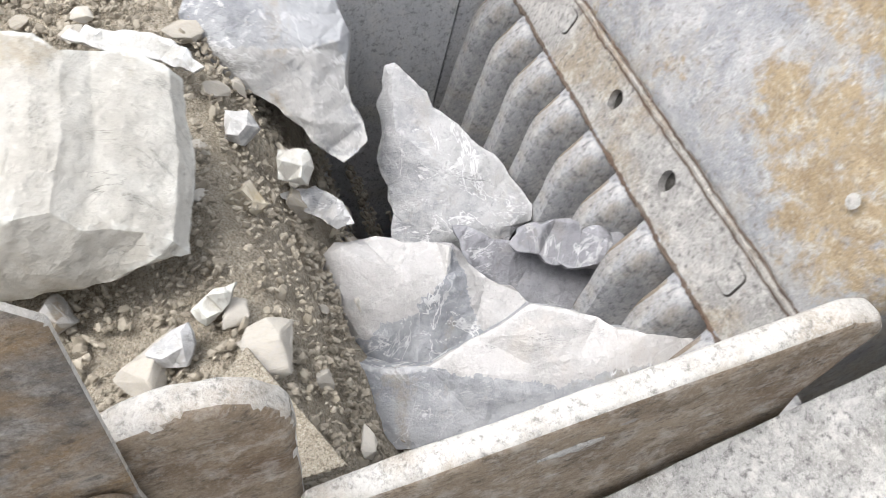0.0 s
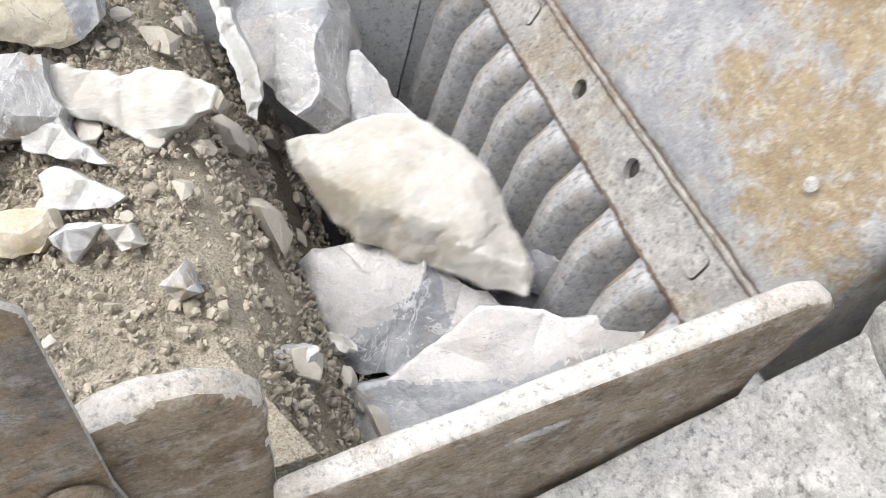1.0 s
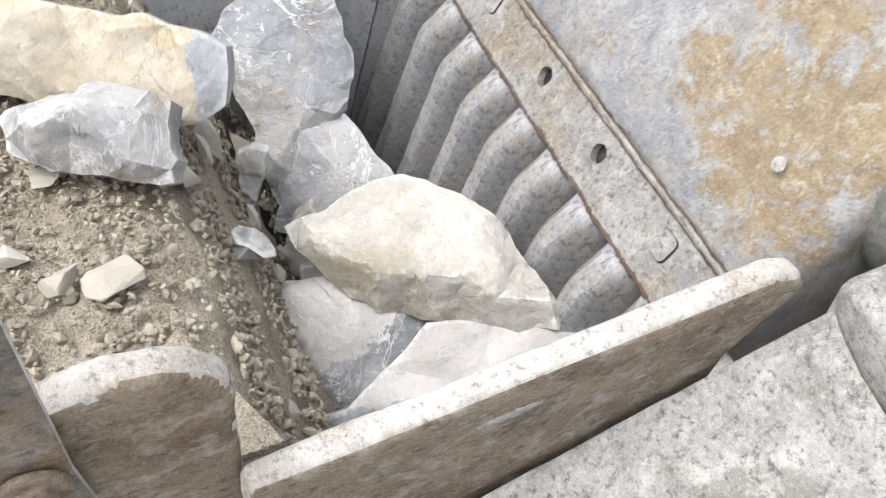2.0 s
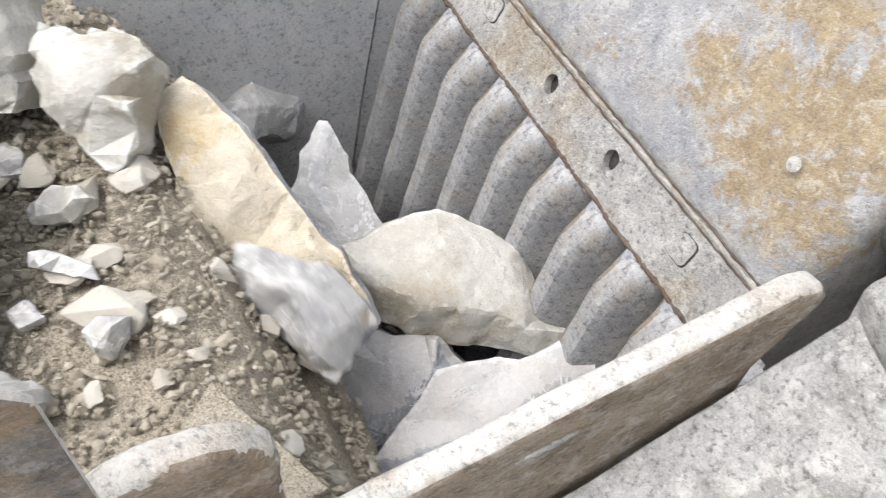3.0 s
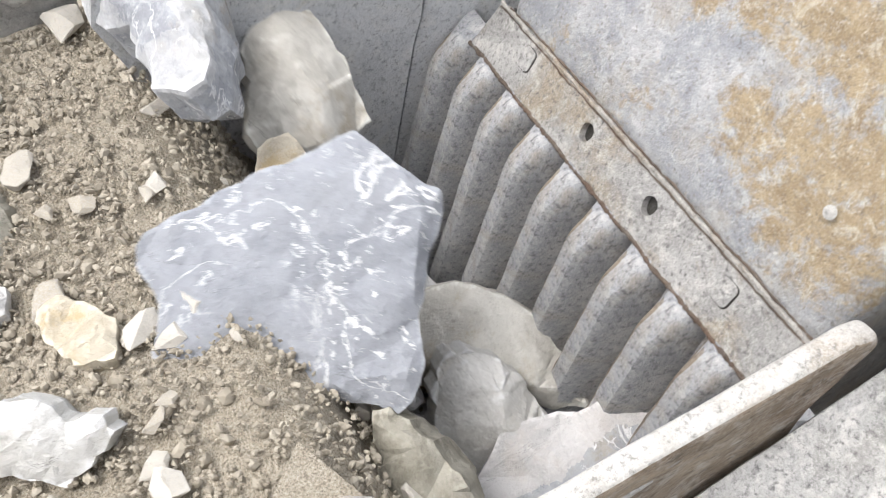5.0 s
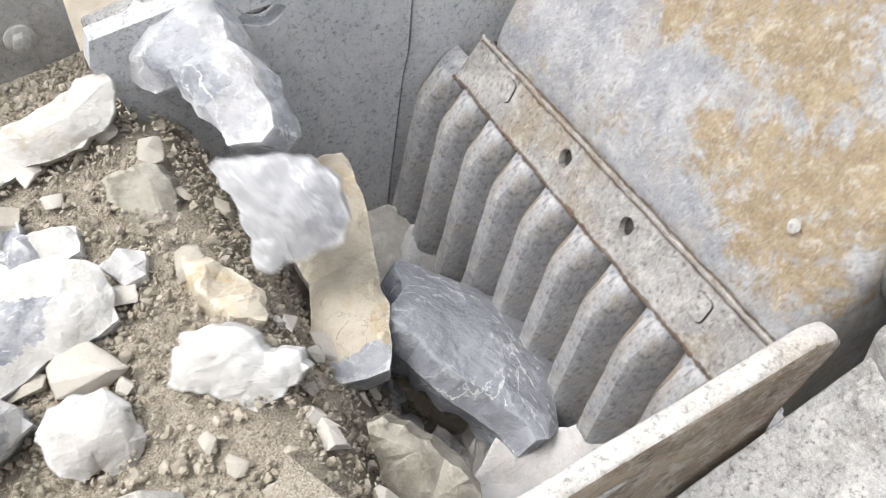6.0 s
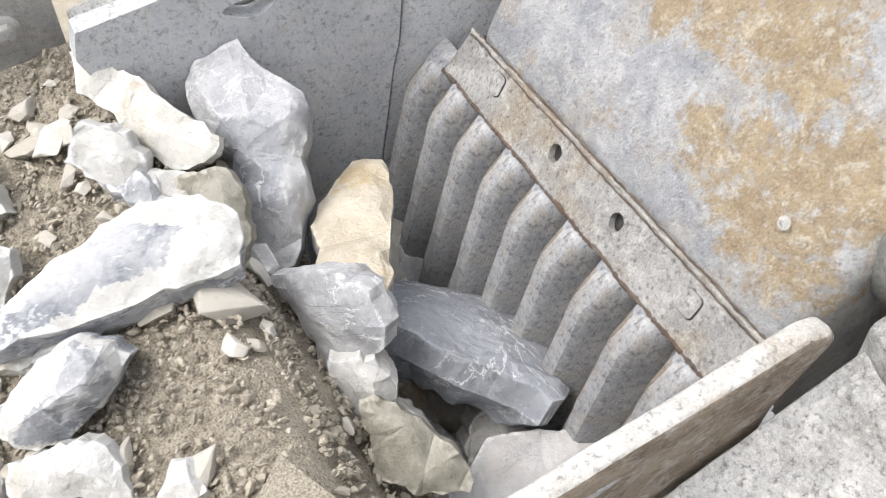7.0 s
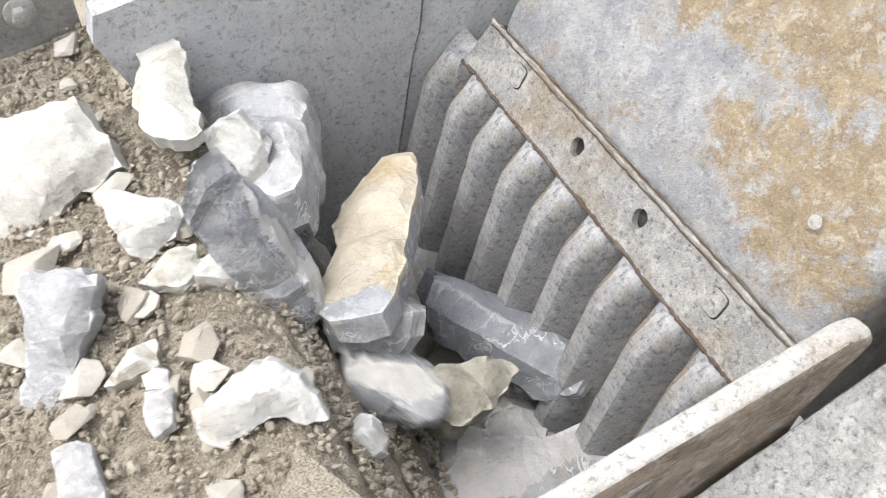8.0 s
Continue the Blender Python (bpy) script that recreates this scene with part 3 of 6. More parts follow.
def profile(s):
    """Place along the bed and over its lip: s metres past the lip; gives y, z and the slope."""
    if s < 0:
        return LIP + s, BED, 0.0
    a = s / ARC
    if a < STEEP:
        return LIP + ARC * math.sin(a), BED - ARC * (1 - math.cos(a)), a
    s -= ARC * STEEP
    return LIP + ARC * math.sin(STEEP) + s * math.cos(STEEP), BED - ARC * (1 - math.cos(STEEP)) - s * math.sin(STEEP), STEEP


bm = bmesh.new()
ss = [-3.4 + 0.1 * k for k in range(22)] + [-1.2 + 0.02 * k for k in range(90)]
rows = []
for s in ss:
    y, z, a = profile(s)
    row = []
    for k in range(61):
        x = X_FAR + 0.006 + (1.125 - X_FAR - 0.01) * k / 60
        h = 0.016 * noise.noise((x * 5, s * 5, 1)) + 0.010 * noise.noise((x * 17, s * 13, 4)) + 0.005 * noise.noise((x * 50, s * 40, 6)) - 0.012
        row.append(bm.verts.new((x, y + h * math.sin(a), z + h * math.cos(a))))
    rows.append(row)
for a, b in zip(rows, rows[1:]):
    for k in range(60):
        bm.faces.new((a[k], a[k + 1], b[k + 1], b[k]))
rows = []
for s in [q for q in ss if q < 0.06]:
    y, z, a = profile(min(s, 0.0))
    row = []
    for k in range(17):
        x = -0.304 + 0.272 * k / 16
        h = 0.016 * noise.noise((x * 5, s * 5, 1)) + 0.010 * noise.noise((x * 17, s * 13, 4)) + 0.005 * noise.noise((x * 50, s * 40, 6)) - 0.014
        row.append(bm.verts.new((x, y + max(s, 0.0), z + h + 0.10 * max(0, 1 - (x + 0.304) / 0.12) * noise.noise((s * 3, 5, 1)) ** 2)))
    rows.append(row)
for a, b in zip(rows, rows[1:]):
    for k in range(16):
        bm.faces.new((a[k], a[k + 1], b[k + 1], b[k]))
tagged(part("fines_bed", bm, fines, None, "", 60), "tan brown bed of stone fines heaped over the feeder lip", "gravel", kind="stuff")


def pebble(bm, x, y, z, r, rng):
    got = bmesh.ops.create_icosphere(bm, subdivisions=1, radius=1.0)["verts"]
    m = Matrix.Translation((x, y, z)) @ Euler([rng.uniform(0, 6.3) for _ in "xyz"]).to_matrix().to_4x4() @ Matrix.Diagonal((r * rng.uniform(0.8, 1.4), r * rng.uniform(0.7, 1.1), r * rng.uniform(0.4, 0.7), 1))
    for v in got:
        v.co = m @ (v.co * rng.uniform(0.65, 1.2))


def pebble_strip(seed):
    rng = random.Random(seed)
    me = []
    bm = bmesh.new()
    for k in range(1250):
        r = rng.choice((0.0035, 0.004, 0.0045, 0.005, 0.0055, 0.006, 0.007, 0.0085, 0.010)) * rng.uniform(0.6, 1.0)
        pebble(bm, rng.uniform(-0.29, 1.07), rng.uniform(-0.065, 0.065), 0.001, r, rng)
    for k in range(70):
        r = rng.uniform(0.007, 0.014)
        pebble(bm, rng.uniform(-0.28, 1.06), rng.uniform(-0.065, 0.065), -r * 0.1, r, rng)
    return mesh_of("gravel", bm, pebbles, 0)


strips = [pebble_strip(k) for k in range(6)]
FLOW = 0.25
gravel = []
for k in range(34):
    ob = tagged(new("gravel", strips[k % 6]), "loose tan and grey gravel creeping over the fines", "gravel", "gravel on the feeder", "stuff")
    gravel.append((ob, -3.1 + 0.115 * k, 0.0, 0))


def cobble_mesh(seed):
    rng = random.Random(seed)
    bm = bmesh.new()
    for k in range(13):
        v = Vector((rng.gauss(0, 1), rng.gauss(0, 1), rng.gauss(0, 1))).normalized()
        bm.verts.new((v.x * 1.2, v.y * 0.9, v.z * 0.48))
    got = bmesh.ops.convex_hull(bm, input=bm.verts)
    bmesh.ops.delete(bm, geom=[g for g in set(got["geom_interior"] + got["geom_unused"]) if isinstance(g, bmesh.types.BMVert)], context="VERTS")
    bmesh.ops.bevel(bm, geom=list(bm.edges), offset=0.03, segments=1, affect="EDGES")
    bmesh.ops.triangulate(bm, faces=bm.faces)
    bmesh.ops.subdivide_edges(bm, edges=bm.edges, cuts=1, use_grid_fill=True)
    rough(bm, 0.05, 2.2, seed)
    return mesh_of("cobble", bm, cobbles, 14)


cobble_meshes = [cobble_mesh(k + 1) for k in range(9)]
rng = random.Random(11)
for k in range(280):
    ob = tagged(new("cobble", cobble_meshes[k % 9]), "small angular tan limestone cobble lying on the fines", "stone", "cobbles on the feeder")
    size = rng.choice((0.05, 0.058, 0.066)) if k % 14 == 0 else rng.choice((0.014, 0.017, 0.02, 0.022, 0.025, 0.028, 0.032, 0.036, 0.042))
    ob.scale = (size,) * 3
    gravel.append((ob, rng.uniform(-2.9, 0.55), rng.uniform(-0.25, 1.03), rng.uniform(0, 360)))


# ---- rocks ----
def inside(poly, u, v):
    hit = False
    for (u0, v0), (u1, v1) in zip(poly, poly[1:] + poly[:1]):
        if (v0 > v) != (v1 > v) and u < u0 + (u1 - u0) * (v - v0) / (v1 - v0):
            hit = not hit
    return hit


def rock(kind, outline, thick, material, seed, label, ridge=(), patch=()):
    """A broken block: a chipped outline, hewn facets that meet along ridges (u, v, height), and a rough back. patch:
    where the second material lies, besides the sides.
    """
    rng = random.Random(seed * 17)
    h = thick / 2
    n = len(outline)
    cu, cv = sum(p[0] for p in outline) / n, sum(p[1] for p in outline) / n
    span = max(max(p[0] for p in outline) - min(p[0] for p in outline), max(p[1] for p in outline) - min(p[1] for p in outline))
    rim = []
    for k, (u, v) in enumerate(outline):
        u1, v1 = outline[(k + 1) % n]
        cuts = max(1, round(math.hypot(u1 - u, v1 - v) / max(0.016, span / 14)))
        for j in range(cuts):
            f, w = j / cuts, (0.0 if j == 0 else 0.008 * min(1, span / 0.3))
            rim.append((u + (u1 - u) * f + rng.uniform(-w, w), v + (v1 - v) * f + rng.uniform(-w, w), rng.uniform(-0.10, 0.04) * h))
    if not ridge:
        turn = rng.uniform(0, 6.3)
        ridge = []
        for k in range(4):
            q, r = turn + k * 1.57 + rng.uniform(-0.4, 0.4), rng.uniform(0.45, 0.72)
            near = max(rim, key=lambda p: (p[0] - cu) * math.cos(q) + (p[1] - cv) * math.sin(q))
            ridge.append((cu + (near[0] - cu) * r, cv + (near[1] - cv) * r, h * rng.uniform(0.5, 1.0)))
    pts = [Vector((u, v)) for u, v, _ in rim] + [Vector((u, v)) for u, v, _ in ridge]
    heights = [z for _, _, z in rim] + [z for _, _, z in ridge]
    m = len(rim)
    flat, _, tris, source, _, _ = delaunay_2d_cdt(pts, [(k, (k + 1) % m) for k in range(m)], [], 1, 1e-5)
    bm = bmesh.new()
    front = [bm.verts.new((c.x, c.y, heights[o[0]] if o else 0.0)) for c, o in zip(flat, source)]
    for t in tris:
        bm.faces.new([front[i] for i in t])
    # the sides fall away behind the outline in two uneven rings
    first = {o: i for i, os in enumerate(source) for o in os}
    ring = [front[first[k]] for k in range(m)]
    for shrink, depth in ((rng.uniform(0.95, 1.0), -0.5 * thick), (0.72 if thick < 0.25 else 0.88, -thick)):
        nxt = []
        for k, (u, v, _) in enumerate(rim):
            w = shrink + 0.05 * noise.noise((k * 0.35, seed, depth * 40))
            nxt.append(bm.verts.new((cu + (u - cu) * w, cv + (v - cv) * w, depth * rng.uniform(0.9, 1.05))))
        for k in range(m):
            j = (k + 1) % m
            bm.faces.new((ring[k], nxt[k], nxt[j]))
            bm.faces.new((ring[k], nxt[j], ring[j]))
        ring = nxt
    mid = bm.verts.new((cu, cv, -thick * 1.05))
    for k in range(m):
        bm.faces.new((ring[k], mid, ring[(k + 1) % m]))
    bmesh.ops.recalc_face_normals(bm, faces=bm.faces)
    for lim in (0.09, 0.05, 0.028, 0.016, 0.010) if span > 0.11 else (0.03, 0.016, 0.009):
        bmesh.ops.subdivide_edges(bm, edges=[e for e in bm.edges if e.calc_length() > lim], cuts=1, use_grid_fill=True)
        bmesh.ops.triangulate(bm, faces=[f for f in bm.faces if len(f.verts) > 3])
        if lim == 0.028:
            for _ in range(3):
                bmesh.ops.smooth_vert(bm, verts=[v for v in bm.verts if v.co.z > 0.06 * h], factor=0.5, use_axis_z=True)
    off = Vector((seed * 1.7, seed * 0.9, seed * 2.3))
    amp = min(1.0, 0.35 + span / 0.4)
    bm.normal_update()
    moves = []
    for v in bm.verts:
        p = v.co * 9 + off
        d = 0.0022 * noise.noise(p) + 0.0014 * noise.noise(p * 5) - 0.0018 * abs(noise.noise(p * 12))
        warp = v.co * 13 + off + 0.5 * noise.noise_vector(p * 0.8)
        d += 0.0055 * (noise.voronoi(warp)[0][0] - 0.4) + 0.0026 * (noise.voronoi(warp * 2.9)[0][0] - 0.4)
        q = 4 * noise.noise(p * 0.7 + off) + 1.0 * noise.noise(p * 2.6)
        g = q - math.floor(q)
        d += 0.0009 * (math.floor(q) + min(1, max(0, (g - 0.4) / 0.2)))
        moves.append(v.normal * (amp * d))
    for v, d in zip(bm.verts, moves):
        v.co += d
    bm.normal_update()
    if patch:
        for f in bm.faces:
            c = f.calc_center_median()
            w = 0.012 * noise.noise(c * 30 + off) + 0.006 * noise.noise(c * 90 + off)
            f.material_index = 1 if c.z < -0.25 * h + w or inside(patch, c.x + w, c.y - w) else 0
    ob = new(kind, mesh_of(kind, bm, material, 17))
    return tagged(ob, label, kind)


white_boulder = rock("boulder", [(-0.255, 0.040), (-0.229, 0.059), (-0.183, 0.076), (-0.132, 0.112), (-0.092, 0.131), (-0.051, 0.143), (-0.010, 0.135), (0.030, 0.122), (0.082, 0.100), (0.122, 0.076), (0.173, 0.006), (0.224, -0.051), (0.247, -0.082), (0.245, -0.122), (0.132, -0.123), (0.030, -0.117), (-0.082, -0.107), (-0.132, -0.082), (-0.173, -0.051), (-0.235, 0.000)], 0.27, stone_cream, 1, "large cream white limestone boulder tumbling off the feeder",
    [(-0.195, 0.025, 0.042), (-0.149, -0.010, 0.063), (-0.069, -0.042, 0.077), (-0.010, -0.037, 0.077), (0.079, -0.042, 0.070), (0.134, -0.072, 0.063), (0.226, -0.075, 0.028), (-0.121, 0.081, 0.028), (0.030, 0.080, 0.042), (-0.029, 0.019, 0.077), (0.130, 0.000, 0.049), (-0.050, 0.100, 0.049)])
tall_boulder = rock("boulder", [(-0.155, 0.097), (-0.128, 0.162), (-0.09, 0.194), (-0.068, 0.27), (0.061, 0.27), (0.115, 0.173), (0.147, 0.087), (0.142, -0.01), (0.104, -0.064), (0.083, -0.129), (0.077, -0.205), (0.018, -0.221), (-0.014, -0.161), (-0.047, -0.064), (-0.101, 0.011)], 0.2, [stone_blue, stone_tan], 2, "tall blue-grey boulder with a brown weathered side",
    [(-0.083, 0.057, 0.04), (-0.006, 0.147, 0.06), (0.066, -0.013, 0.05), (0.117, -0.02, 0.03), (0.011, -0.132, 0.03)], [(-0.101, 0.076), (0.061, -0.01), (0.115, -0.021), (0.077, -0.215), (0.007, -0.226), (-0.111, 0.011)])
pointed_stone = rock("stone", [(-0.146, 0.15), (-0.137, 0.179), (-0.118, 0.183), (-0.091, 0.16), (-0.012, 0.075), (0.057, 0.012), (0.144, -0.075), (0.165, -0.106), (0.162, -0.138), (0.133, -0.155), (0.092, -0.208), (0, -0.196), (-0.122, -0.185), (-0.13, -0.069), (-0.153, 0.012)], 0.14, stone_grey, 3, "pointed pale grey limestone wedge",
    [(-0.123, 0.134, 0.03), (-0.114, 0.041, 0.045), (-0.121, -0.134, 0.035), (-0.001, -0.16, 0.035), (0.12, -0.15, 0.02), (-0.012, -0.039, 0.05)])
# on the next two slabs the blue patch and sides paint in facet shade
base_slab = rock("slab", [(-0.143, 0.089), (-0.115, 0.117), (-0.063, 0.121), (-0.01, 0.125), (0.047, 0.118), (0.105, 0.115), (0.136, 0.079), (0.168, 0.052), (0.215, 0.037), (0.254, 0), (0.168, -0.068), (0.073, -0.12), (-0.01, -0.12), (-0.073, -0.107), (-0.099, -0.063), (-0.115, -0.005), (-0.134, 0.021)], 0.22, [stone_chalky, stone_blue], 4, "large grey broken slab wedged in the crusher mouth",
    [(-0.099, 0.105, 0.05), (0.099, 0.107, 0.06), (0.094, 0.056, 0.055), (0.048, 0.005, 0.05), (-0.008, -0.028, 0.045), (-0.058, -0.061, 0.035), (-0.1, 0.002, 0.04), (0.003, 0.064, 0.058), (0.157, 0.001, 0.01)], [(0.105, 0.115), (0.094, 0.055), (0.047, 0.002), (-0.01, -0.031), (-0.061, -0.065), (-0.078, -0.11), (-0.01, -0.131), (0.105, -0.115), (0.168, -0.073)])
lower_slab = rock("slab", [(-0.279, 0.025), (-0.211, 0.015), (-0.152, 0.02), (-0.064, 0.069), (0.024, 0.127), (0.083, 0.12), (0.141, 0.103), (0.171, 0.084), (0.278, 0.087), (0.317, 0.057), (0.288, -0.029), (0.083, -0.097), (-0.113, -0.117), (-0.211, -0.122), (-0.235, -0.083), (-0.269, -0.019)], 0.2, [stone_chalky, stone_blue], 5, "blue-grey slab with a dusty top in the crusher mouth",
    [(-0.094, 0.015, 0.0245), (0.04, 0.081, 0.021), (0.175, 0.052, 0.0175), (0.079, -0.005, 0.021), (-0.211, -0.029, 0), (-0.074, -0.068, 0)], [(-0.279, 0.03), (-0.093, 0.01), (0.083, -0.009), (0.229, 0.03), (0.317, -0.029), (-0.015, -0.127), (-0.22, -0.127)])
dark_chip = rock("stone", [(-0.124, -0.002), (-0.116, 0.029), (-0.09, 0.046), (-0.033, 0.062), (0.031, 0.065), (0.099, 0.045), (0.131, 0.002), (0.127, -0.038), (0.046, -0.021), (-0.039, -0.026)], 0.12, stone_dark, 6, "dark grey angular stone beside the jaw teeth",
    [(-0.076, 0.04, 0.03), (0.027, 0.056, 0.035), (0.065, 0.023, 0.03), (0.039, -0.011, 0.03), (-0.065, -0.016, 0.025)])
yellow_slab = rock("slab", [(-0.153, 0.218), (-0.138, 0.24), (-0.098, 0.258), (-0.076, 0.24), (-0.043, 0.192), (-0.006, 0.134), (0.026, 0.076), (0.068, -0.001), (0.109, -0.073), (0.138, -0.15), (0.153, -0.208), (0.116, -0.236), (0.073, -0.259), (0.032, -0.245), (-0.006, -0.216), (-0.024, -0.171), (-0.035, -0.128), (-0.06, -0.07), (-0.081, -0.051), (-0.114, -0.02), (-0.137, 0.046), (-0.147, 0.132)], 0.12, [stone_ochre, stone_blue], 7, "long ochre yellow slab leaning into the crusher",
    [(-0.089, 0.231, 0.0195), (-0.048, 0.145, 0.0228), (-0.003, 0.075, 0.0228), (0.065, -0.052, 0.0228), (0.119, -0.156, 0.0195), (0.061, -0.203, 0.0163), (0.014, -0.217, 0.013), (-0.063, 0.043, 0.026), (-0.01, -0.088, 0.0228), (-0.12, 0.186, 0.013)], [(0.021, -0.232), (0.059, -0.206), (0.117, -0.164), (0.138, -0.15), (0.164, -0.217), (0.068, -0.273)])
square_block = rock("boulder", [(-0.094, 0.092), (-0.08, 0.12), (-0.053, 0.117), (-0.025, 0.104), (0.035, 0.113), (0.073, 0.097), (0.099, 0.067), (0.09, 0.014), (0.076, -0.069), (0.036, -0.116), (-0.002, -0.089), (-0.044, -0.052), (-0.08, -0.011), (-0.096, 0.042)], 0.16, stone_cream, 8, "cream limestone block with a yellow stained edge",
    [(-0.057, 0.071, 0.04), (-0.021, -0.008, 0.055), (0.023, -0.003, 0.055), (0.071, -0.016, 0.05), (0.084, 0.042, 0.05), (0.016, 0.058, 0.06)])
mid_block = rock("boulder", [(-0.11, 0.11), (0.05, 0.07), (0.12, -0.01), (0.05, -0.11), (-0.05, -0.03), (-0.12, 0.05)], 0.15, stone_tan, 9, "grey brown dusty block sliding off the feeder")
veined_boulder = rock("boulder", [(-0.226, -0.012), (-0.182, 0.037), (-0.138, 0.086), (-0.082, 0.139), (-0.041, 0.162), (-0.009, 0.193), (0.023, 0.222), (0.053, 0.254), (0.093, 0.24), (0.167, 0.202), (0.22, 0.187), (0.234, 0.122), (0.236, 0.038), (0.249, -0.062), (0.267, -0.137), (0.242, -0.196), (0.187, -0.188), (0.12, -0.197), (0.046, -0.226), (-0.063, -0.228), (-0.138, -0.238), (-0.158, -0.193), (-0.17, -0.118), (-0.223, -0.066)], 0.13, stone_veined, 10, "huge blue-grey boulder with white calcite veins",
    [(-0.135, -0.068, 0.015), (-0.059, 0.051, 0.02), (0.036, 0.178, 0.02), (0.173, 0.178, 0.015), (0.195, 0.141, 0.025), (0.218, 0.004, 0.025), (0.028, -0.021, 0.03), (0.24, -0.125, 0.02), (-0.118, -0.185, 0.0175), (0.129, -0.171, 0.0225)])
white_block = rock("boulder", [(-0.132, 0.043), (-0.096, 0.08), (-0.054, 0.106), (0.013, 0.117), (0.06, 0.108), (0.12, 0.094), (0.123, 0.053), (0.13, 0.018), (0.116, -0.035), (0.095, -0.088), (0.067, -0.11), (0.017, -0.127), (-0.026, -0.124), (-0.04, -0.081), (-0.089, -0.045), (-0.123, -0.003)], 0.2, stone_white, 11, "bright white limestone block with rough broken faces",
    [(-0.031, 0.091, 0.048), (-0.021, 0.063, 0.06), (0.027, 0.031, 0.068), (0.078, 0.03, 0.064), (0.12, 0.088, 0.048), (0.087, -0.006, 0.048), (0.036, -0.005, 0.056), (-0.026, -0.056, 0.016)])
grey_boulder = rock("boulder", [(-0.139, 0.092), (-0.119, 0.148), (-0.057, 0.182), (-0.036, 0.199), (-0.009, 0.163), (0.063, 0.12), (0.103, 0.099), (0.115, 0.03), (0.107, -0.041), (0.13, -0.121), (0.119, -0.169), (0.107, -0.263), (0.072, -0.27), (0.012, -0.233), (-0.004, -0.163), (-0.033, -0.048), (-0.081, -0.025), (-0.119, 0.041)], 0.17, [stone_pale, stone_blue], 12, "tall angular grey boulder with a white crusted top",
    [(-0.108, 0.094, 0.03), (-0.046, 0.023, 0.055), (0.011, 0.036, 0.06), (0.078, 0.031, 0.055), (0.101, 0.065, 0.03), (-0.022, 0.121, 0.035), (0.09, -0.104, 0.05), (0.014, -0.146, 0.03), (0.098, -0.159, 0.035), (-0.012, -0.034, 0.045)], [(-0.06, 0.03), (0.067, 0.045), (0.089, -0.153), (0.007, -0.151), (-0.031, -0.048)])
cream_boulder = rock("boulder", [(-0.199, 0.05), (-0.163, 0.132), (-0.035, 0.151), (0.107, 0.132), (0.129, 0.041), (0.14, -0.023), (0.129, -0.073), (0.079, -0.073), (0.052, -0.105), (0.006, -0.109), (-0.044, -0.077), (-0.081, -0.046), (-0.145, -0.036)], 0.2, stone_cream, 13, "rounded cream boulder with pale yellow patches",
    [(-0.115, 0.035, 0.06), (0.007, 0.047, 0.08), (0.107, 0.015, 0.07), (0.074, -0.06, 0.05), (-0.041, -0.029, 0.05), (0.014, -0.043, 0.055)])
mossy_stone = rock("stone", [(-0.097, 0.069), (-0.072, 0.079), (-0.034, 0.069), (0.021, 0.036), (0.066, 0.006), (0.1, -0.035), (0.102, -0.072), (0.02, -0.083), (-0.054, -0.063), (-0.07, -0.02), (-0.086, 0.019)], 0.17, stone_olive, 14, "olive brown weathered stone half buried in fines",
    [(-0.063, 0.046, 0.03), (-0.008, 0.032, 0.035), (0.062, -0.02, 0.03), (0.023, -0.045, 0.02)])
vein_slab = rock("slab", [(-0.136, 0.066), (-0.092, 0.084), (-0.049, 0.093), (-0.006, 0.104), (0.038, 0.104), (0.092, 0.074), (0.103, 0.041), (0.119, 0.008), (0.112, -0.035), (0.049, -0.084), (-0.022, -0.109), (-0.049, -0.068), (-0.076, -0.008), (-0.114, 0.035)], 0.09, stone_grey, 15, "grey veined broken slab resting on the rock pile",
    [(-0.068, 0.063, 0.018), (0.04, 0.085, 0.022), (0.088, 0.01, 0.022), (-0.002, -0.011, 0.028), (-0.014, -0.082, 0.015)])
tan_plank = rock("stone", [(-0.178, 0.106), (-0.147, 0.118), (-0.091, 0.092), (-0.001, 0.053), (0.066, 0.008), (0.172, -0.036), (0.169, -0.075), (0.133, -0.098), (0.088, -0.109), (0.021, -0.087), (-0.046, -0.036), (-0.091, -0.003), (-0.147, 0.025), (-0.158, 0.07)], 0.08, stone_cream, 16, "long flat tan stone lying on the feeder edge",
    [(-0.117, 0.066, 0.02), (-0.014, 0.01, 0.028), (0.063, -0.045, 0.028), (0.149, -0.068, 0.02)])
white_lump = rock("stone", [(-0.08, -0.007), (-0.065, 0.038), (-0.029, 0.06), (0.011, 0.071), (0.052, 0.047), (0.08, -0.002), (0.07, -0.038), (0.047, -0.07), (0.016, -0.052), (-0.006, -0.072), (-0.042, -0.061), (-0.065, -0.029)], 0.1, stone_white, 17, "small chalk white lump of limestone",
    [(-0.041, 0.027, 0.02), (0.023, 0.046, 0.03), (0.05, -0.007, 0.03), (-0.002, -0.015, 0.035)])
falling_chip = rock("stone", [(-0.105, -0.023), (-0.096, 0.013), (-0.083, 0.058), (-0.011, 0.074), (0.016, 0.062), (0.051, 0.027), (0.105, 0.029), (0.119, 0.004), (0.078, -0.041), (0.038, -0.067), (-0.011, -0.05), (-0.065, -0.032)], 0.1, stone_white, 18, "white broken stone dropping into the mouth",
    [(-0.048, 0.043, 0.03), (0.015, 0.026, 0.035), (0.082, 0.007, 0.02), (0.029, -0.028, 0.02), (-0.059, -0.002, 0.02)])
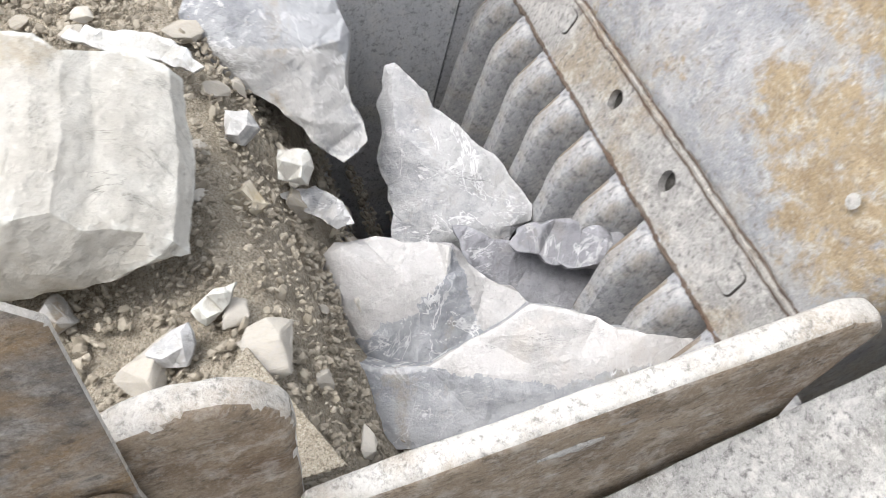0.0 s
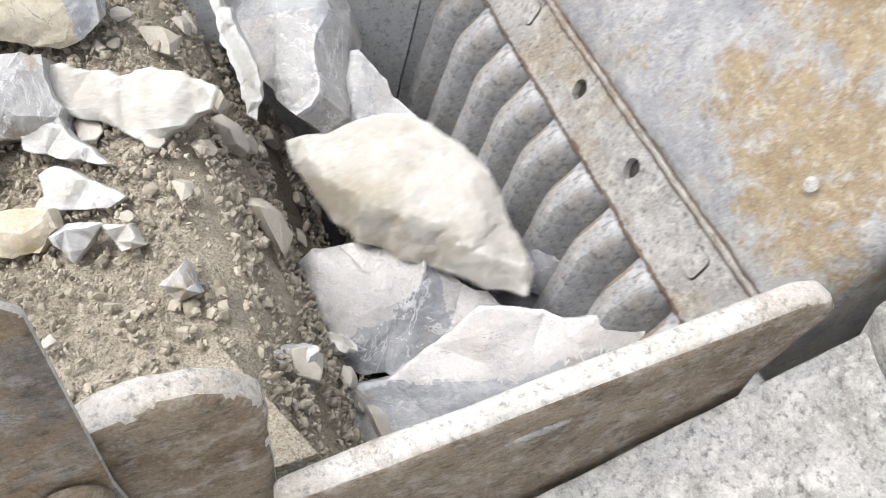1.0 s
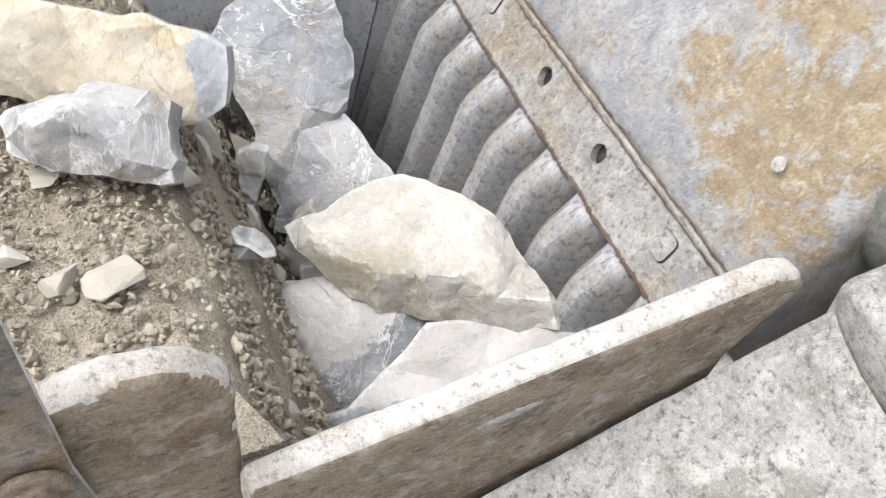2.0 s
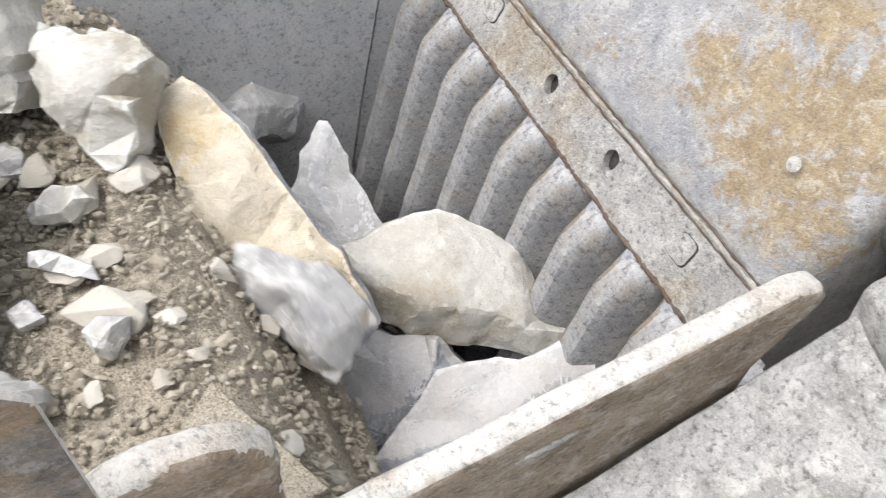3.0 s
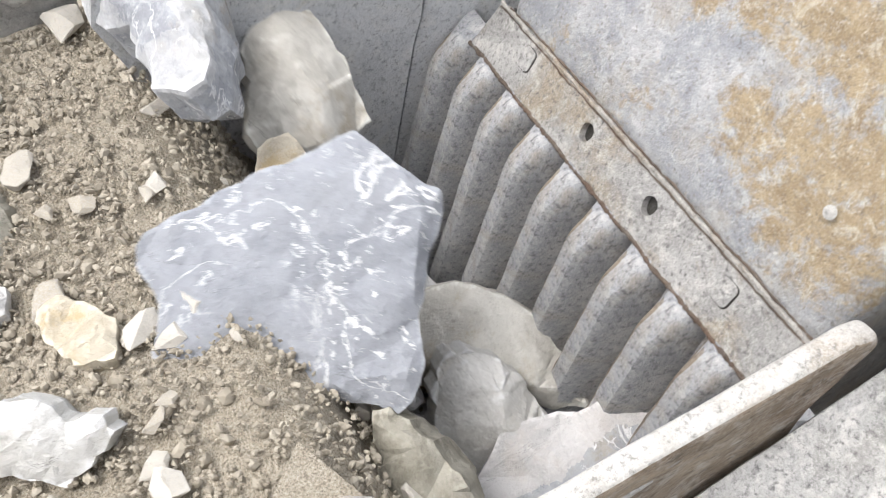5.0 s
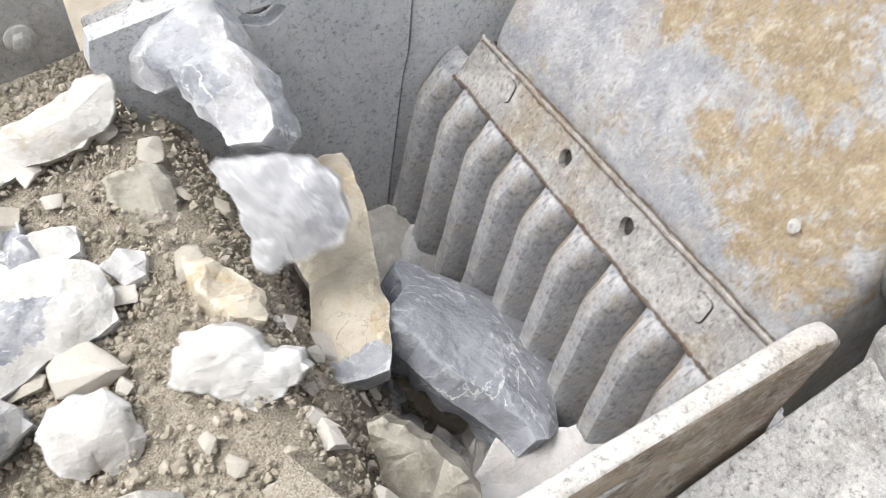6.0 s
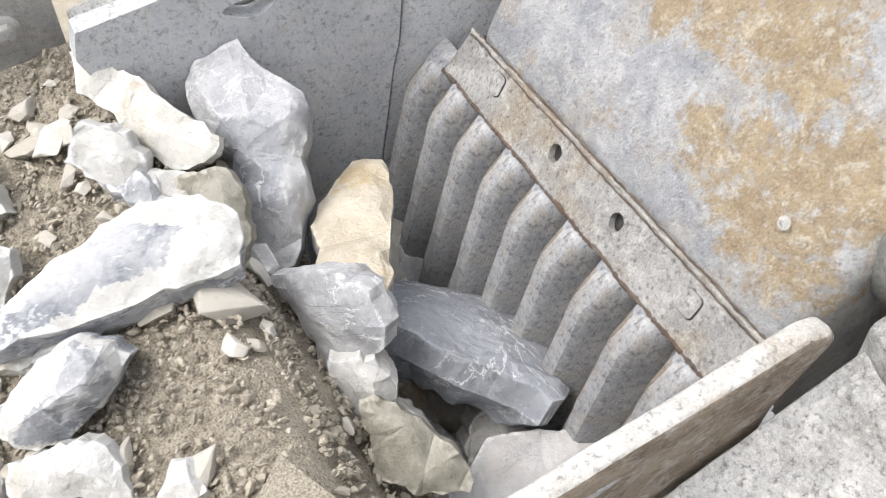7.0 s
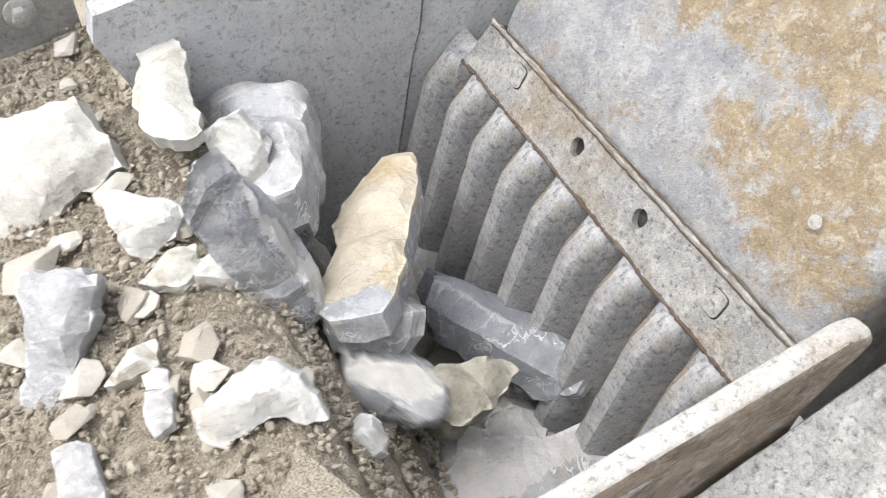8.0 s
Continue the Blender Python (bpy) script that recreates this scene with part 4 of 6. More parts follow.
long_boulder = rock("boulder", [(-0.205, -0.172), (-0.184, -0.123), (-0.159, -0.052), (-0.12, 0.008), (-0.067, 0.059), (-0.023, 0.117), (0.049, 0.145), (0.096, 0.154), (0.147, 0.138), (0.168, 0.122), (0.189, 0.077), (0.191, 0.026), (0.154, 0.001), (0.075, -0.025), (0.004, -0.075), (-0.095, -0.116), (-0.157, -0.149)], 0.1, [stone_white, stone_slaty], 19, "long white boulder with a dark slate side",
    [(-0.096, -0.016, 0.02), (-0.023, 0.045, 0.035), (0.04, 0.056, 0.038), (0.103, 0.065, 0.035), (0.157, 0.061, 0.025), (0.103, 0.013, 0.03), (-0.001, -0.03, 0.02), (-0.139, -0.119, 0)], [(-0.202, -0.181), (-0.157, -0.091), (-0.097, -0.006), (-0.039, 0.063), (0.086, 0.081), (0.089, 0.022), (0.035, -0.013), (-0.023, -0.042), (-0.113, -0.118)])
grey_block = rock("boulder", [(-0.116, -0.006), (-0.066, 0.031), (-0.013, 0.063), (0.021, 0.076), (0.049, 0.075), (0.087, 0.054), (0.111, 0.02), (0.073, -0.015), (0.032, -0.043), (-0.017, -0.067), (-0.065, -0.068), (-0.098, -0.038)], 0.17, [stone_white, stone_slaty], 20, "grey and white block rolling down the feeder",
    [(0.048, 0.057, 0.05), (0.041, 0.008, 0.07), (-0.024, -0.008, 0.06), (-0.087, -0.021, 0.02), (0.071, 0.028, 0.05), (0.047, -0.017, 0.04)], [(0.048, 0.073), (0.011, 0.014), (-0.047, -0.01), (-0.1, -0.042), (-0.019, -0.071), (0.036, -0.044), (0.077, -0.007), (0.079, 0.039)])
white_slab = rock("stone", [(-0.101, 0.005), (-0.073, 0.021), (-0.045, 0.037), (-0.006, 0.061), (0.035, 0.056), (0.065, 0.031), (0.085, -0.002), (0.095, -0.04), (0.044, -0.038), (0.013, -0.024), (-0.019, -0.035), (-0.061, -0.055), (-0.096, -0.039)], 0.09, stone_white, 21, "white irregular slab on the feeder fines",
    [(-0.053, 0.008, 0.02), (0.012, 0.032, 0.03), (0.062, -0.003, 0.02), (-0.034, -0.021, 0.018)])
cream_slab = rock("stone", [(-0.17, 0.055), (-0.106, 0.061), (-0.032, 0.056), (0.041, 0.052), (0.115, 0.055), (0.17, 0.027), (0.161, -0.005), (0.074, -0.067), (0.023, -0.046), (-0.087, -0.005), (-0.142, 0.022)], 0.08, stone_cream, 22, "cream stone slab sliding down the fines",
    [(-0.081, 0.038, 0.015), (0.103, 0.028, 0.02), (0.085, -0.04, 0.02), (-0.015, -0.008, 0.02)])
shard_one = rock("stone", [(-0.159, 0.061), (-0.108, 0.097), (-0.056, 0.112), (0.036, 0.141), (0.067, 0.097), (0.097, 0.071), (0.123, 0.015), (0.087, -0.016), (0.036, -0.042), (-0.036, -0.103), (-0.097, -0.144), (-0.159, -0.134)], 0.12, stone_cream, 23, "pale angular stone on the feeder fines",
    [(-0.063, 0.047, 0.03), (0.03, 0.087, 0.035), (0.078, 0.027, 0.03), (-0.002, -0.033, 0.03)])
shard_two = rock("stone", [(-0.053, 0.12), (0.005, 0.125), (0.067, 0.114), (0.063, 0.049), (0.041, -0.005), (0.027, -0.058), (0.014, -0.119), (-0.031, -0.125), (-0.062, -0.114), (-0.044, -0.05), (-0.049, 0.022), (-0.065, 0.084)], 0.1, stone_pale, 24, "grey white tapered stone on the feeder fines",
    [(-0.022, 0.103, 0.02), (0.046, 0.094, 0.025), (0.018, 0.016, 0.03), (-0.013, -0.073, 0.02), (0.018, -0.086, 0.02)])
shard_three = rock("stone", [(-0.095, 0.022), (-0.067, 0.042), (0.031, 0.058), (0.063, 0.048), (0.062, 0.001), (0.028, -0.061), (-0.014, -0.047), (-0.058, -0.011)], 0.08, stone_white, 25, "white four-sided stone on the feeder fines",
    [(-0.003, -0.002, 0.03), (0.039, 0.033, 0.03), (-0.036, 0.022, 0.02)])
pale_wedge = rock("stone", [(-0.07, 0.019), (-0.055, 0.048), (-0.001, 0.024), (0.043, -0.008), (0.07, -0.034), (-0.01, -0.025), (-0.064, -0.012)], 0.07, stone_white, 26, "pale wedge shaped stone sliding over the fines",
    [(-0.028, 0.021, 0.02), (0.025, -0.012, 0.02)])
flat_stone = rock("stone", [(-0.066, 0.019), (-0.038, 0.033), (0.023, 0.01), (0.066, -0.014), (0.04, -0.031), (-0.055, -0.032)], 0.05, stone_white, 27, "small flat white stone on the fines",
    [(-0.021, 0.009, 0.02), (0.03, -0.013, 0.02)])
yellow_stone = rock("stone", [(-0.057, -0.007), (-0.038, 0.026), (-0.005, 0.039), (0.05, 0.039), (0.061, 0.009), (0.037, -0.029), (-0.005, -0.037), (-0.047, -0.037)], 0.07, stone_ochre, 28, "rounded ochre stone on the fines",
    [(-0.011, 0.016, 0.025), (0.039, 0.012, 0.025), (0.004, -0.013, 0.02)])
frost_stone = rock("stone", [(-0.095, 0.054), (-0.011, 0.067), (0.041, 0.033), (0.057, -0.029), (0.078, -0.066), (0.031, -0.077), (-0.032, -0.04), (-0.095, -0.03)], 0.09, stone_white, 29, "frosty white stone resting on the fines",
    [(-0.008, 0.031, 0.03), (0.031, -0.02, 0.025)])
buried_slab = rock("stone", [(-0.075, 0.093), (-0.011, 0.109), (0.023, 0.109), (0.053, 0.056), (0.059, -0.019), (0.042, -0.082), (0.011, -0.104), (-0.005, -0.04), (-0.053, 0.013)], 0.12, stone_olive, 30, "dust covered slab half buried in the fines",
    [(0.018, 0.065, 0.03), (0.028, -0.019, 0.03)])
under_slab = rock("stone", [(-0.222, 0.123), (-0.111, 0.095), (0, 0.062), (0.111, 0.045), (0.211, 0.045), (0.227, 0.012), (0.144, -0.099), (0.067, -0.083), (-0.067, -0.055), (-0.166, 0.001)], 0.16, stone_dark, 31, "dark grey stone wedged under the slabs beside the teeth",
    [(-0.112, 0.067, 0.02), (-0.001, 0.012, 0.01), (0.107, 0.012, 0.02)])
flat_slab = rock("stone", [(-0.12, 0.02), (-0.08, 0.04), (0.00, 0.03), (0.09, 0.00), (0.12, -0.03), (0.10, -0.04), (-0.00, -0.01)], 0.05, stone_white, 32, "long flat dusty white slab sliding to the lip")
shelf_stone = rock("stone", [(-0.03, 0.03), (0.01, 0.03), (0.03, 0.00), (0.00, -0.03), (-0.03, -0.02)], 0.05, stone_tan, 33, "small tan stone tipping over the lip")
corner_stone = rock("stone", [(-0.03, 0.03), (0.02, 0.03), (0.03, -0.00), (0.02, -0.03), (-0.03, -0.02)], 0.05, stone_cream, 34, "square pale stone tumbling into the mouth")
buff_stone = rock("stone", [(-0.04, 0.00), (0.01, 0.03), (0.04, -0.01), (0.02, -0.03), (-0.03, -0.02)], 0.06, stone_ochre, 35, "angular buff stone rolling off the fines")
grey_sliver = rock("stone", [(-0.07, 0.02), (0.00, 0.04), (0.05, 0.01), (0.07, -0.03), (0.04, -0.04), (-0.02, -0.01)], 0.05, stone_grey, 36, "long pale grey sliver sliding into the mouth")
cream_chip = rock("stone", [(-0.03, -0.01), (-0.00, 0.02), (0.03, 0.03), (0.02, 0.00), (-0.01, -0.03)], 0.03, stone_cream, 37, "flat cream chip lying on the fines")
broad_chip = rock("stone", [(-0.04, -0.02), (0.01, 0.02), (0.03, 0.03), (0.04, 0.00), (0.03, -0.03), (-0.01, -0.03)], 0.03, stone_pale, 38, "broad grey-cream chip lying on the fines")
dusty_wedge = rock("stone", [(-0.03, -0.01), (0.00, 0.03), (0.03, -0.01), (-0.00, -0.03)], 0.05, stone_tan, 39, "dusty grey wedge half sunk in the fines")
blue_chip = rock("stone", [(-0.04, 0.01), (-0.01, 0.03), (0.04, 0.03), (-0.00, -0.03)], 0.04, stone_slate, 40, "blue-white four-sided chip on the fines")
round_chip = rock("stone", [(-0.03, 0.02), (0.01, 0.02), (0.03, -0.01), (-0.00, -0.02)], 0.05, stone_cream, 41, "rounded cream cobble on the fines")
pillow_stone = rock("stone", [(-0.05, -0.01), (-0.01, 0.03), (0.03, 0.03), (0.05, 0.01), (0.02, -0.03), (-0.04, -0.03)], 0.06, stone_cream, 42, "smooth pale olive stone lying on the fines")
chalk_sliver = rock("stone", [(-0.05, 0.02), (-0.02, 0.02), (0.04, -0.00), (0.05, -0.02), (-0.00, -0.01), (-0.05, -0.00)], 0.04, stone_white, 43, "thin chalk white sliver lying on the fines")
grey_cobble = rock("stone", [(-0.03, 0.01), (-0.01, 0.03), (0.03, 0.03), (0.03, -0.00), (0.01, -0.03), (-0.01, -0.02)], 0.05, stone_tan, 44, "flat grey-green cobble lying on the fines")


# stones lying flat on the fines: rough block, its place past the lip at the start, and across the bed
flat_stones = []
slate_shard = rock("stone", [(-0.134, -0.048), (-0.124, -0.010), (-0.033, 0.017), (0.056, 0.047), (0.132, 0.063), (0.106, 0.008), (0.043, -0.028), (-0.046, -0.049)], 0.12, stone_slaty, 60, "blue and white slaty shard lying on the fines")
flat_stones.append((slate_shard, -1.736, 0.165, 0))
pale_block = rock("stone", [(-0.048, -0.028), (-0.045, 0.012), (-0.026, 0.029), (0.069, 0.025), (0.050, -0.038)], 0.052, stone_pale, 61, "pale grey square stone lying on the fines")
flat_stones.append((pale_block, -2.241, 0.710, 0))
pale_tooth = rock("stone", [(0.003, -0.045), (-0.041, -0.003), (-0.029, 0.024), (0.033, 0.027), (0.034, -0.002)], 0.034, stone_white, 62, "small white pointed stone lying on the fines")
flat_stones.append((pale_tooth, -1.828, 0.820, 0))
chalk_cake = rock("stone", [(-0.042, -0.057), (-0.053, -0.017), (-0.013, 0.062), (0.050, 0.054), (0.046, 0.015), (0.011, -0.058)], 0.054, stone_white, 63, "flat chalk white stone lying on the fines")
flat_stones.append((chalk_cake, -1.673, 0.235, 0))
grey_lump = rock("stone", [(-0.029, -0.045), (-0.044, -0.002), (-0.009, 0.037), (0.041, 0.025), (0.042, -0.015)], 0.038, stone_chalky, 64, "angular pale grey lump lying on the fines")
flat_stones.append((grey_lump, -1.553, 0.365, 0))
buff_slab = rock("stone", [(-0.082, -0.053), (-0.073, -0.011), (-0.020, 0.035), (0.024, 0.061), (0.091, 0.040), (0.071, -0.019), (-0.012, -0.053)], 0.078, stone_ochre, 65, "buff broken stone sliding to the lip")
flat_stones.append((buff_slab, -1.428, 0.492, 0))
cream_wedge = rock("stone", [(0.015, -0.052), (-0.009, -0.027), (-0.029, 0.007), (-0.025, 0.045), (0.024, 0.036), (0.025, -0.009)], 0.044, stone_cream, 66, "cream wedge shaped stone lying on the fines")
flat_stones.append((cream_wedge, -2.114, 0.586, 0))
white_nub = rock("stone", [(-0.017, -0.020), (-0.019, 0.005), (-0.003, 0.020), (0.027, 0.014), (0.012, -0.019)], 0.02, stone_white, 67, "small white rounded stone lying on the fines")
flat_stones.append((white_nub, -2.089, 0.631, 0))
tan_tongue = rock("stone", [(-0.043, -0.008), (-0.027, 0.033), (0.029, 0.013), (0.038, -0.015), (0.002, -0.022)], 0.037, stone_chalky, 68, "grey tan oval stone lying on the fines")
flat_stones.append((tan_tongue, -2.105, 0.688, 0))
white_leaf = rock("stone", [(-0.023, -0.047), (-0.035, 0.013), (0.010, 0.044), (0.039, 0.028), (0.009, -0.038)], 0.041, stone_white, 69, "white leaf shaped stone lying on the fines")
flat_stones.append((white_leaf, -1.947, 0.476, 0))
cream_flake = rock("stone", [(-0.004, -0.067), (-0.040, -0.003), (-0.028, 0.044), (0.029, 0.032), (0.042, -0.006)], 0.05, stone_cream, 70, "cream flat stone lying on the fines")
flat_stones.append((cream_flake, -1.996, 0.448, 0))
grey_egg = rock("stone", [(-0.017, -0.031), (-0.046, 0.005), (-0.004, 0.027), (0.039, 0.016), (0.027, -0.016)], 0.038, stone_chalky, 71, "rounded pale stone lying on the fines")
flat_stones.append((grey_egg, -0.871, 0.310, 0))
pale_disc = rock("stone", [(-0.016, -0.022), (-0.023, 0.007), (0.019, 0.027), (0.020, -0.012)], 0.022, stone_chalky, 72, "flat pale stone lying on the fines")
flat_stones.append((pale_disc, -0.901, 0.619, 0))
dusty_plate = rock("stone", [(-0.016, -0.032), (-0.033, 0.006), (0.008, 0.034), (0.030, 0.014), (0.011, -0.022)], 0.03, stone_chalky, 73, "dusty flat stone lying on the fines")
flat_stones.append((dusty_plate, -0.933, 0.244, 0))


# ---- what moves ----
SWING = 0.2565


def ride(ob, s0, x, turn):
    """Gravel and cobbles creep along the bed and slide over its lip."""
    rows = []
    for k in range(33):
        t = 0.25 * k
        s = s0 + FLOW * t
        y, z, a = profile(min(s + 1.6 * max(s, 0) ** 2, 1.1))
        lift = 0.0 if ob.name.startswith("gravel") else 0.02 if ob.scale.x > 0.9 else 0.002 + 0.25 * ob.scale.x
        rows.append((t, pose(x, y + lift * math.sin(a), z + lift * math.cos(a), -math.degrees(a), 0, 0) @ pose(0, 0, 0, 0, 0, turn)))
    walk(ob, rows)


def motions():
    swing = []
    for k in range(241):
        t = k / 30
        c = -math.cos(math.tau * (t - 0.0457) / SWING)
        swing.append((t, pose(0, 0.012 * c, 0.0095 * c)))
    walk(swing_jaw, swing)
    for ob, s0, x, turn in gravel + flat_stones:
        ride(ob, s0, x, turn)
    walk(white_boulder, [
        (0, pose(0.629, -0.991, 0.38, 109.4, -11.9, 65.6)),
        (0.3, pose(0.622, -0.904, 0.368, 102.5, -3.9, 66)),
        (0.5, pose(0.606, -0.834, 0.328, 97.9, 1.5, 62)),
        (0.7, pose(0.592, -0.702, 0.286, 71.2, 6.2, 62.9)),
        (0.8, pose(0.635, -0.555, 0.245, 57.7, 8, 60.8)),
        (1, pose(0.534, -0.322, 0.024, 30.4, 9.8, 55.5)),
        (1.2, pose(0.636, -0.174, 0.029, 29.9, 3.8, 58.9)),
        (1.3, pose(0.676, -0.23, 0.041, 29.5, 0.8, 60.6)),
        (1.5, pose(0.657, -0.283, 0.006, 28.5, -5.2, 64.1)),
        (1.7, pose(0.675, -0.285, -0.013, 29.1, -2.1, 64.4)),
        (2.8, pose(0.606, -0.261, -0.156, 33.1, 15.2, 66.5)),
        (3, pose(0.623, -0.254, -0.165, 33.9, 18.3, 67)),
        (3.5, pose(0.605, -0.284, -0.187, 35.9, 10, 69.5)),
        (4, pose(0.627, -0.287, -0.193, 34, 10.2, 68.5)),
        (4.5, pose(0.618, -0.295, -0.198, 32.4, 13.2, 70)),
        (4.7, pose(0.617, -0.298, -0.207, 33.3, 11.1, 64.5)),
        (5.4, pose(0.516, -0.316, -0.437, 36.7, 5.9, 60.3)),
        (8, pose(0.516, -0.316, -0.587, 36.5, 6.3, 60.5)),
    ])
    walk(tall_boulder, [
        (0, pose(0.198, -0.532, 0.166, 41.3, -11.9, 92.2)),
        (0.5, pose(0.289, -0.462, 0.1, 35, 5.6, 71.5)),
        (1, pose(0.059, -0.465, 0.073, 5.6, -26.4, 81.5)),
        (1.5, pose(0.135, -0.444, 0.045, 41.2, 3.7, 72.7)),
        (1.7, pose(0.178, -0.446, -0.005, 42.5, 6, 69.2)),
        (2.6, pose(0.064, -0.319, -0.075, 17.1, 48.7, 46.9)),
        (2.8, pose(-0.092, -0.367, -0.155, -46.4, 58, -1.2)),
        (3, pose(-0.091, -0.381, -0.175, -58.5, 57.4, -7.5)),
        (3.5, pose(-0.076, -0.387, -0.185, -61.3, 57.5, -8)),
        (4, pose(-0.054, -0.368, -0.195, -60.1, 56.9, -7.4)),
        (4.5, pose(-0.034, -0.357, -0.205, -61.4, 57.2, -10)),
        (4.7, pose(-0.04, -0.384, -0.215, -61.1, 57.1, -10.4)),
        (5.8, pose(0.084, -0.329, -0.455, -47.2, 57.6, -8.6)),
        (8, pose(0.084, -0.329, -0.655, -47.2, 56.5, -8)),
    ])
    walk(pointed_stone, [
        (0, pose(0.331, -0.258, -0.08, 35.2, 5.9, 71.8)),
        (0.5, pose(0.337, -0.26, -0.08, 35, 5.6, 71.5)),
        (1, pose(0.29, -0.268, -0.1, 34.4, 7.5, 65.7)),
        (1.5, pose(0.283, -0.328, -0.13, 32.9, 9, 59.9)),
        (1.7, pose(0.307, -0.321, -0.13, 34.6, 8.1, 60.3)),
        (2.8, pose(0.294, -0.316, -0.2, 31.5, 14.3, 48.4)),
        (3, pose(0.313, -0.36, -0.24, 30.7, 15.3, 48.8)),
        (3.5, pose(0.341, -0.365, -0.24, 30.2, 16.9, 50.2)),
        (4, pose(0.366, -0.368, -0.24, 29.9, 16, 49.8)),
        (4.5, pose(0.361, -0.367, -0.26, 29.9, 16.6, 48.3)),
        (4.7, pose(0.35, -0.389, -0.24, 29.9, 16.3, 47.7)),
        (5.8, pose(0.25, -0.25, -0.5, 31.9, 18.2, 46.1)),
        (8, pose(0.25, -0.25, -0.566, 31.9, 18.2, 46.1)),
    ])
    walk(base_slab, [
        (0, pose(0.626, -0.47, -0.1, 35.2, 5.9, 71.8)),
        (0.5, pose(0.633, -0.462, -0.1, 35, 5.6, 71.5)),
        (1, pose(0.646, -0.46, -0.12, 34.8, 4.7, 69.8)),
        (1.5, pose(0.669, -0.47, -0.14, 33.8, 3.5, 68.3)),
        (1.7, pose(0.686, -0.464, -0.15, 35.3, 2.3, 68.6)),
        (2.8, pose(0.724, -0.467, -0.24, 34, 4.5, 63.8)),
        (3, pose(0.729, -0.468, -0.25, 33.6, 5.7, 64.3)),
        (3.5, pose(0.713, -0.467, -0.26, 33.6, 7.4, 65.9)),
        (4, pose(0.733, -0.458, -0.27, 33, 6.5, 65.4)),
        (4.5, pose(0.712, -0.472, -0.34, 33.2, 7.2, 64)),
        (5.8, pose(0.7, -0.4, -0.6, 35.4, 8.2, 61.4)),
        (8, pose(0.7, -0.4, -0.666, 35.4, 8.2, 61.4)),
    ])
    walk(lower_slab, [
        (0, pose(0.849, -0.314, -0.1, 35.2, 5.9, 71.8)),
        (0.5, pose(0.849, -0.312, -0.105, 33.3, 4.4, 75.1)),
        (1, pose(0.855, -0.334, -0.119, 31.4, 2.3, 77.2)),
        (1.5, pose(0.86, -0.359, -0.134, 28.8, -0.1, 79.5)),
        (1.7, pose(0.868, -0.356, -0.146, 29.5, -1.6, 81.5)),
        (2.8, pose(0.873, -0.374, -0.226, 24.6, -2.1, 84.9)),
        (3, pose(0.882, -0.391, -0.228, 23.4, -1.1, 86.7)),
        (3.5, pose(0.901, -0.386, -0.232, 21.2, 0.1, 91.8)),
        (4, pose(0.917, -0.386, -0.237, 18.7, -1.4, 95.3)),
        (4.5, pose(0.918, -0.364, -0.245, 18.2, 1.4, 93.3)),
        (4.7, pose(0.92, -0.38, -0.254, 17.8, 1.9, 92.6)),
        (5.8, pose(0.891, -0.378, -0.29, 17.9, 7.9, 89)),
        (6.5, pose(0.887, -0.384, -0.297, 16.2, 11.8, 87.6)),
        (7, pose(0.895, -0.391, -0.295, 14.6, 13.8, 87.1)),
        (7.5, pose(0.876, -0.419, -0.293, 12.9, 15.5, 86.7)),
        (8, pose(0.868, -0.461, -0.291, 11.8, 18.4, 86.2)),
    ])
    walk(dark_chip, [
        (0, pose(0.647, -0.118, -0.1, 33.9, 11.6, 63.5)),
        (0.2, pose(0.648, -0.164, -0.12, 34.6, 8.6, 67.5)),
        (0.5, pose(0.653, -0.211, -0.14, 35, 5.6, 71.5)),
        (1, pose(0.648, -0.198, -0.17, 34.8, 4.7, 69.8)),
        (1.5, pose(0.771, -0.11, -0.22, 33.8, 3.5, 68.3)),
        (1.7, pose(0.769, -0.096, -0.24, 35.3, 2.3, 68.6)),
        (2.8, pose(0.8, -0.2, -0.45, 34, 4.5, 63.8)),
        (8, pose(0.8, -0.2, -0.606, 34, 4.5, 63.8)),
    ])
    walk(yellow_slab, [
        (0, pose(0.092, -1.4, 0.413, 43.3, -49.9, 114.9)),
        (0.5, pose(0.107, -1.11, 0.393, 42.7, -50, 115)),
        (1, pose(0.069, -0.978, 0.393, 45.5, -46.7, 108.8)),
        (1.5, pose(0.151, -0.822, 0.376, 30.8, -46.8, 120.9)),
        (1.7, pose(0.246, -0.749, 0.356, 30.6, -43.2, 118.5)),
        (2.3, pose(0.346, -0.715, 0.297, 42.7, -23.3, 90.1)),
        (2.8, pose(0.532, -0.526, 0.158, 38.7, -4, 69.6)),
        (3, pose(0.538, -0.533, 0.148, 38.9, -2.9, 69.7)),
        (3.5, pose(0.542, -0.516, 0.135, 35.2, 3.9, 66.3)),
        (4, pose(0.537, -0.519, 0.11, 33.1, 6, 66.3)),
        (4.5, pose(0.471, -0.509, 0.074, 26.5, 9.4, 63)),
        (4.7, pose(0.447, -0.526, 0.056, 23.1, 9.6, 61.2)),
        (5.8, pose(0.397, -0.472, 0.019, 6.8, 10.3, 50.9)),
        (6, pose(0.384, -0.445, 0.011, 2.9, 10.3, 46.3)),
        (6.5, pose(0.38, -0.399, 0.027, -10.5, 2.4, 41.8)),
        (7, pose(0.371, -0.382, 0.014, -17.3, 1.2, 35.8)),
        (7.5, pose(0.414, -0.378, 0.064, -19.8, -11.3, 35.9)),
        (8, pose(0.4, -0.39, 0.048, -13.4, -13.1, 34.3)),
    ])
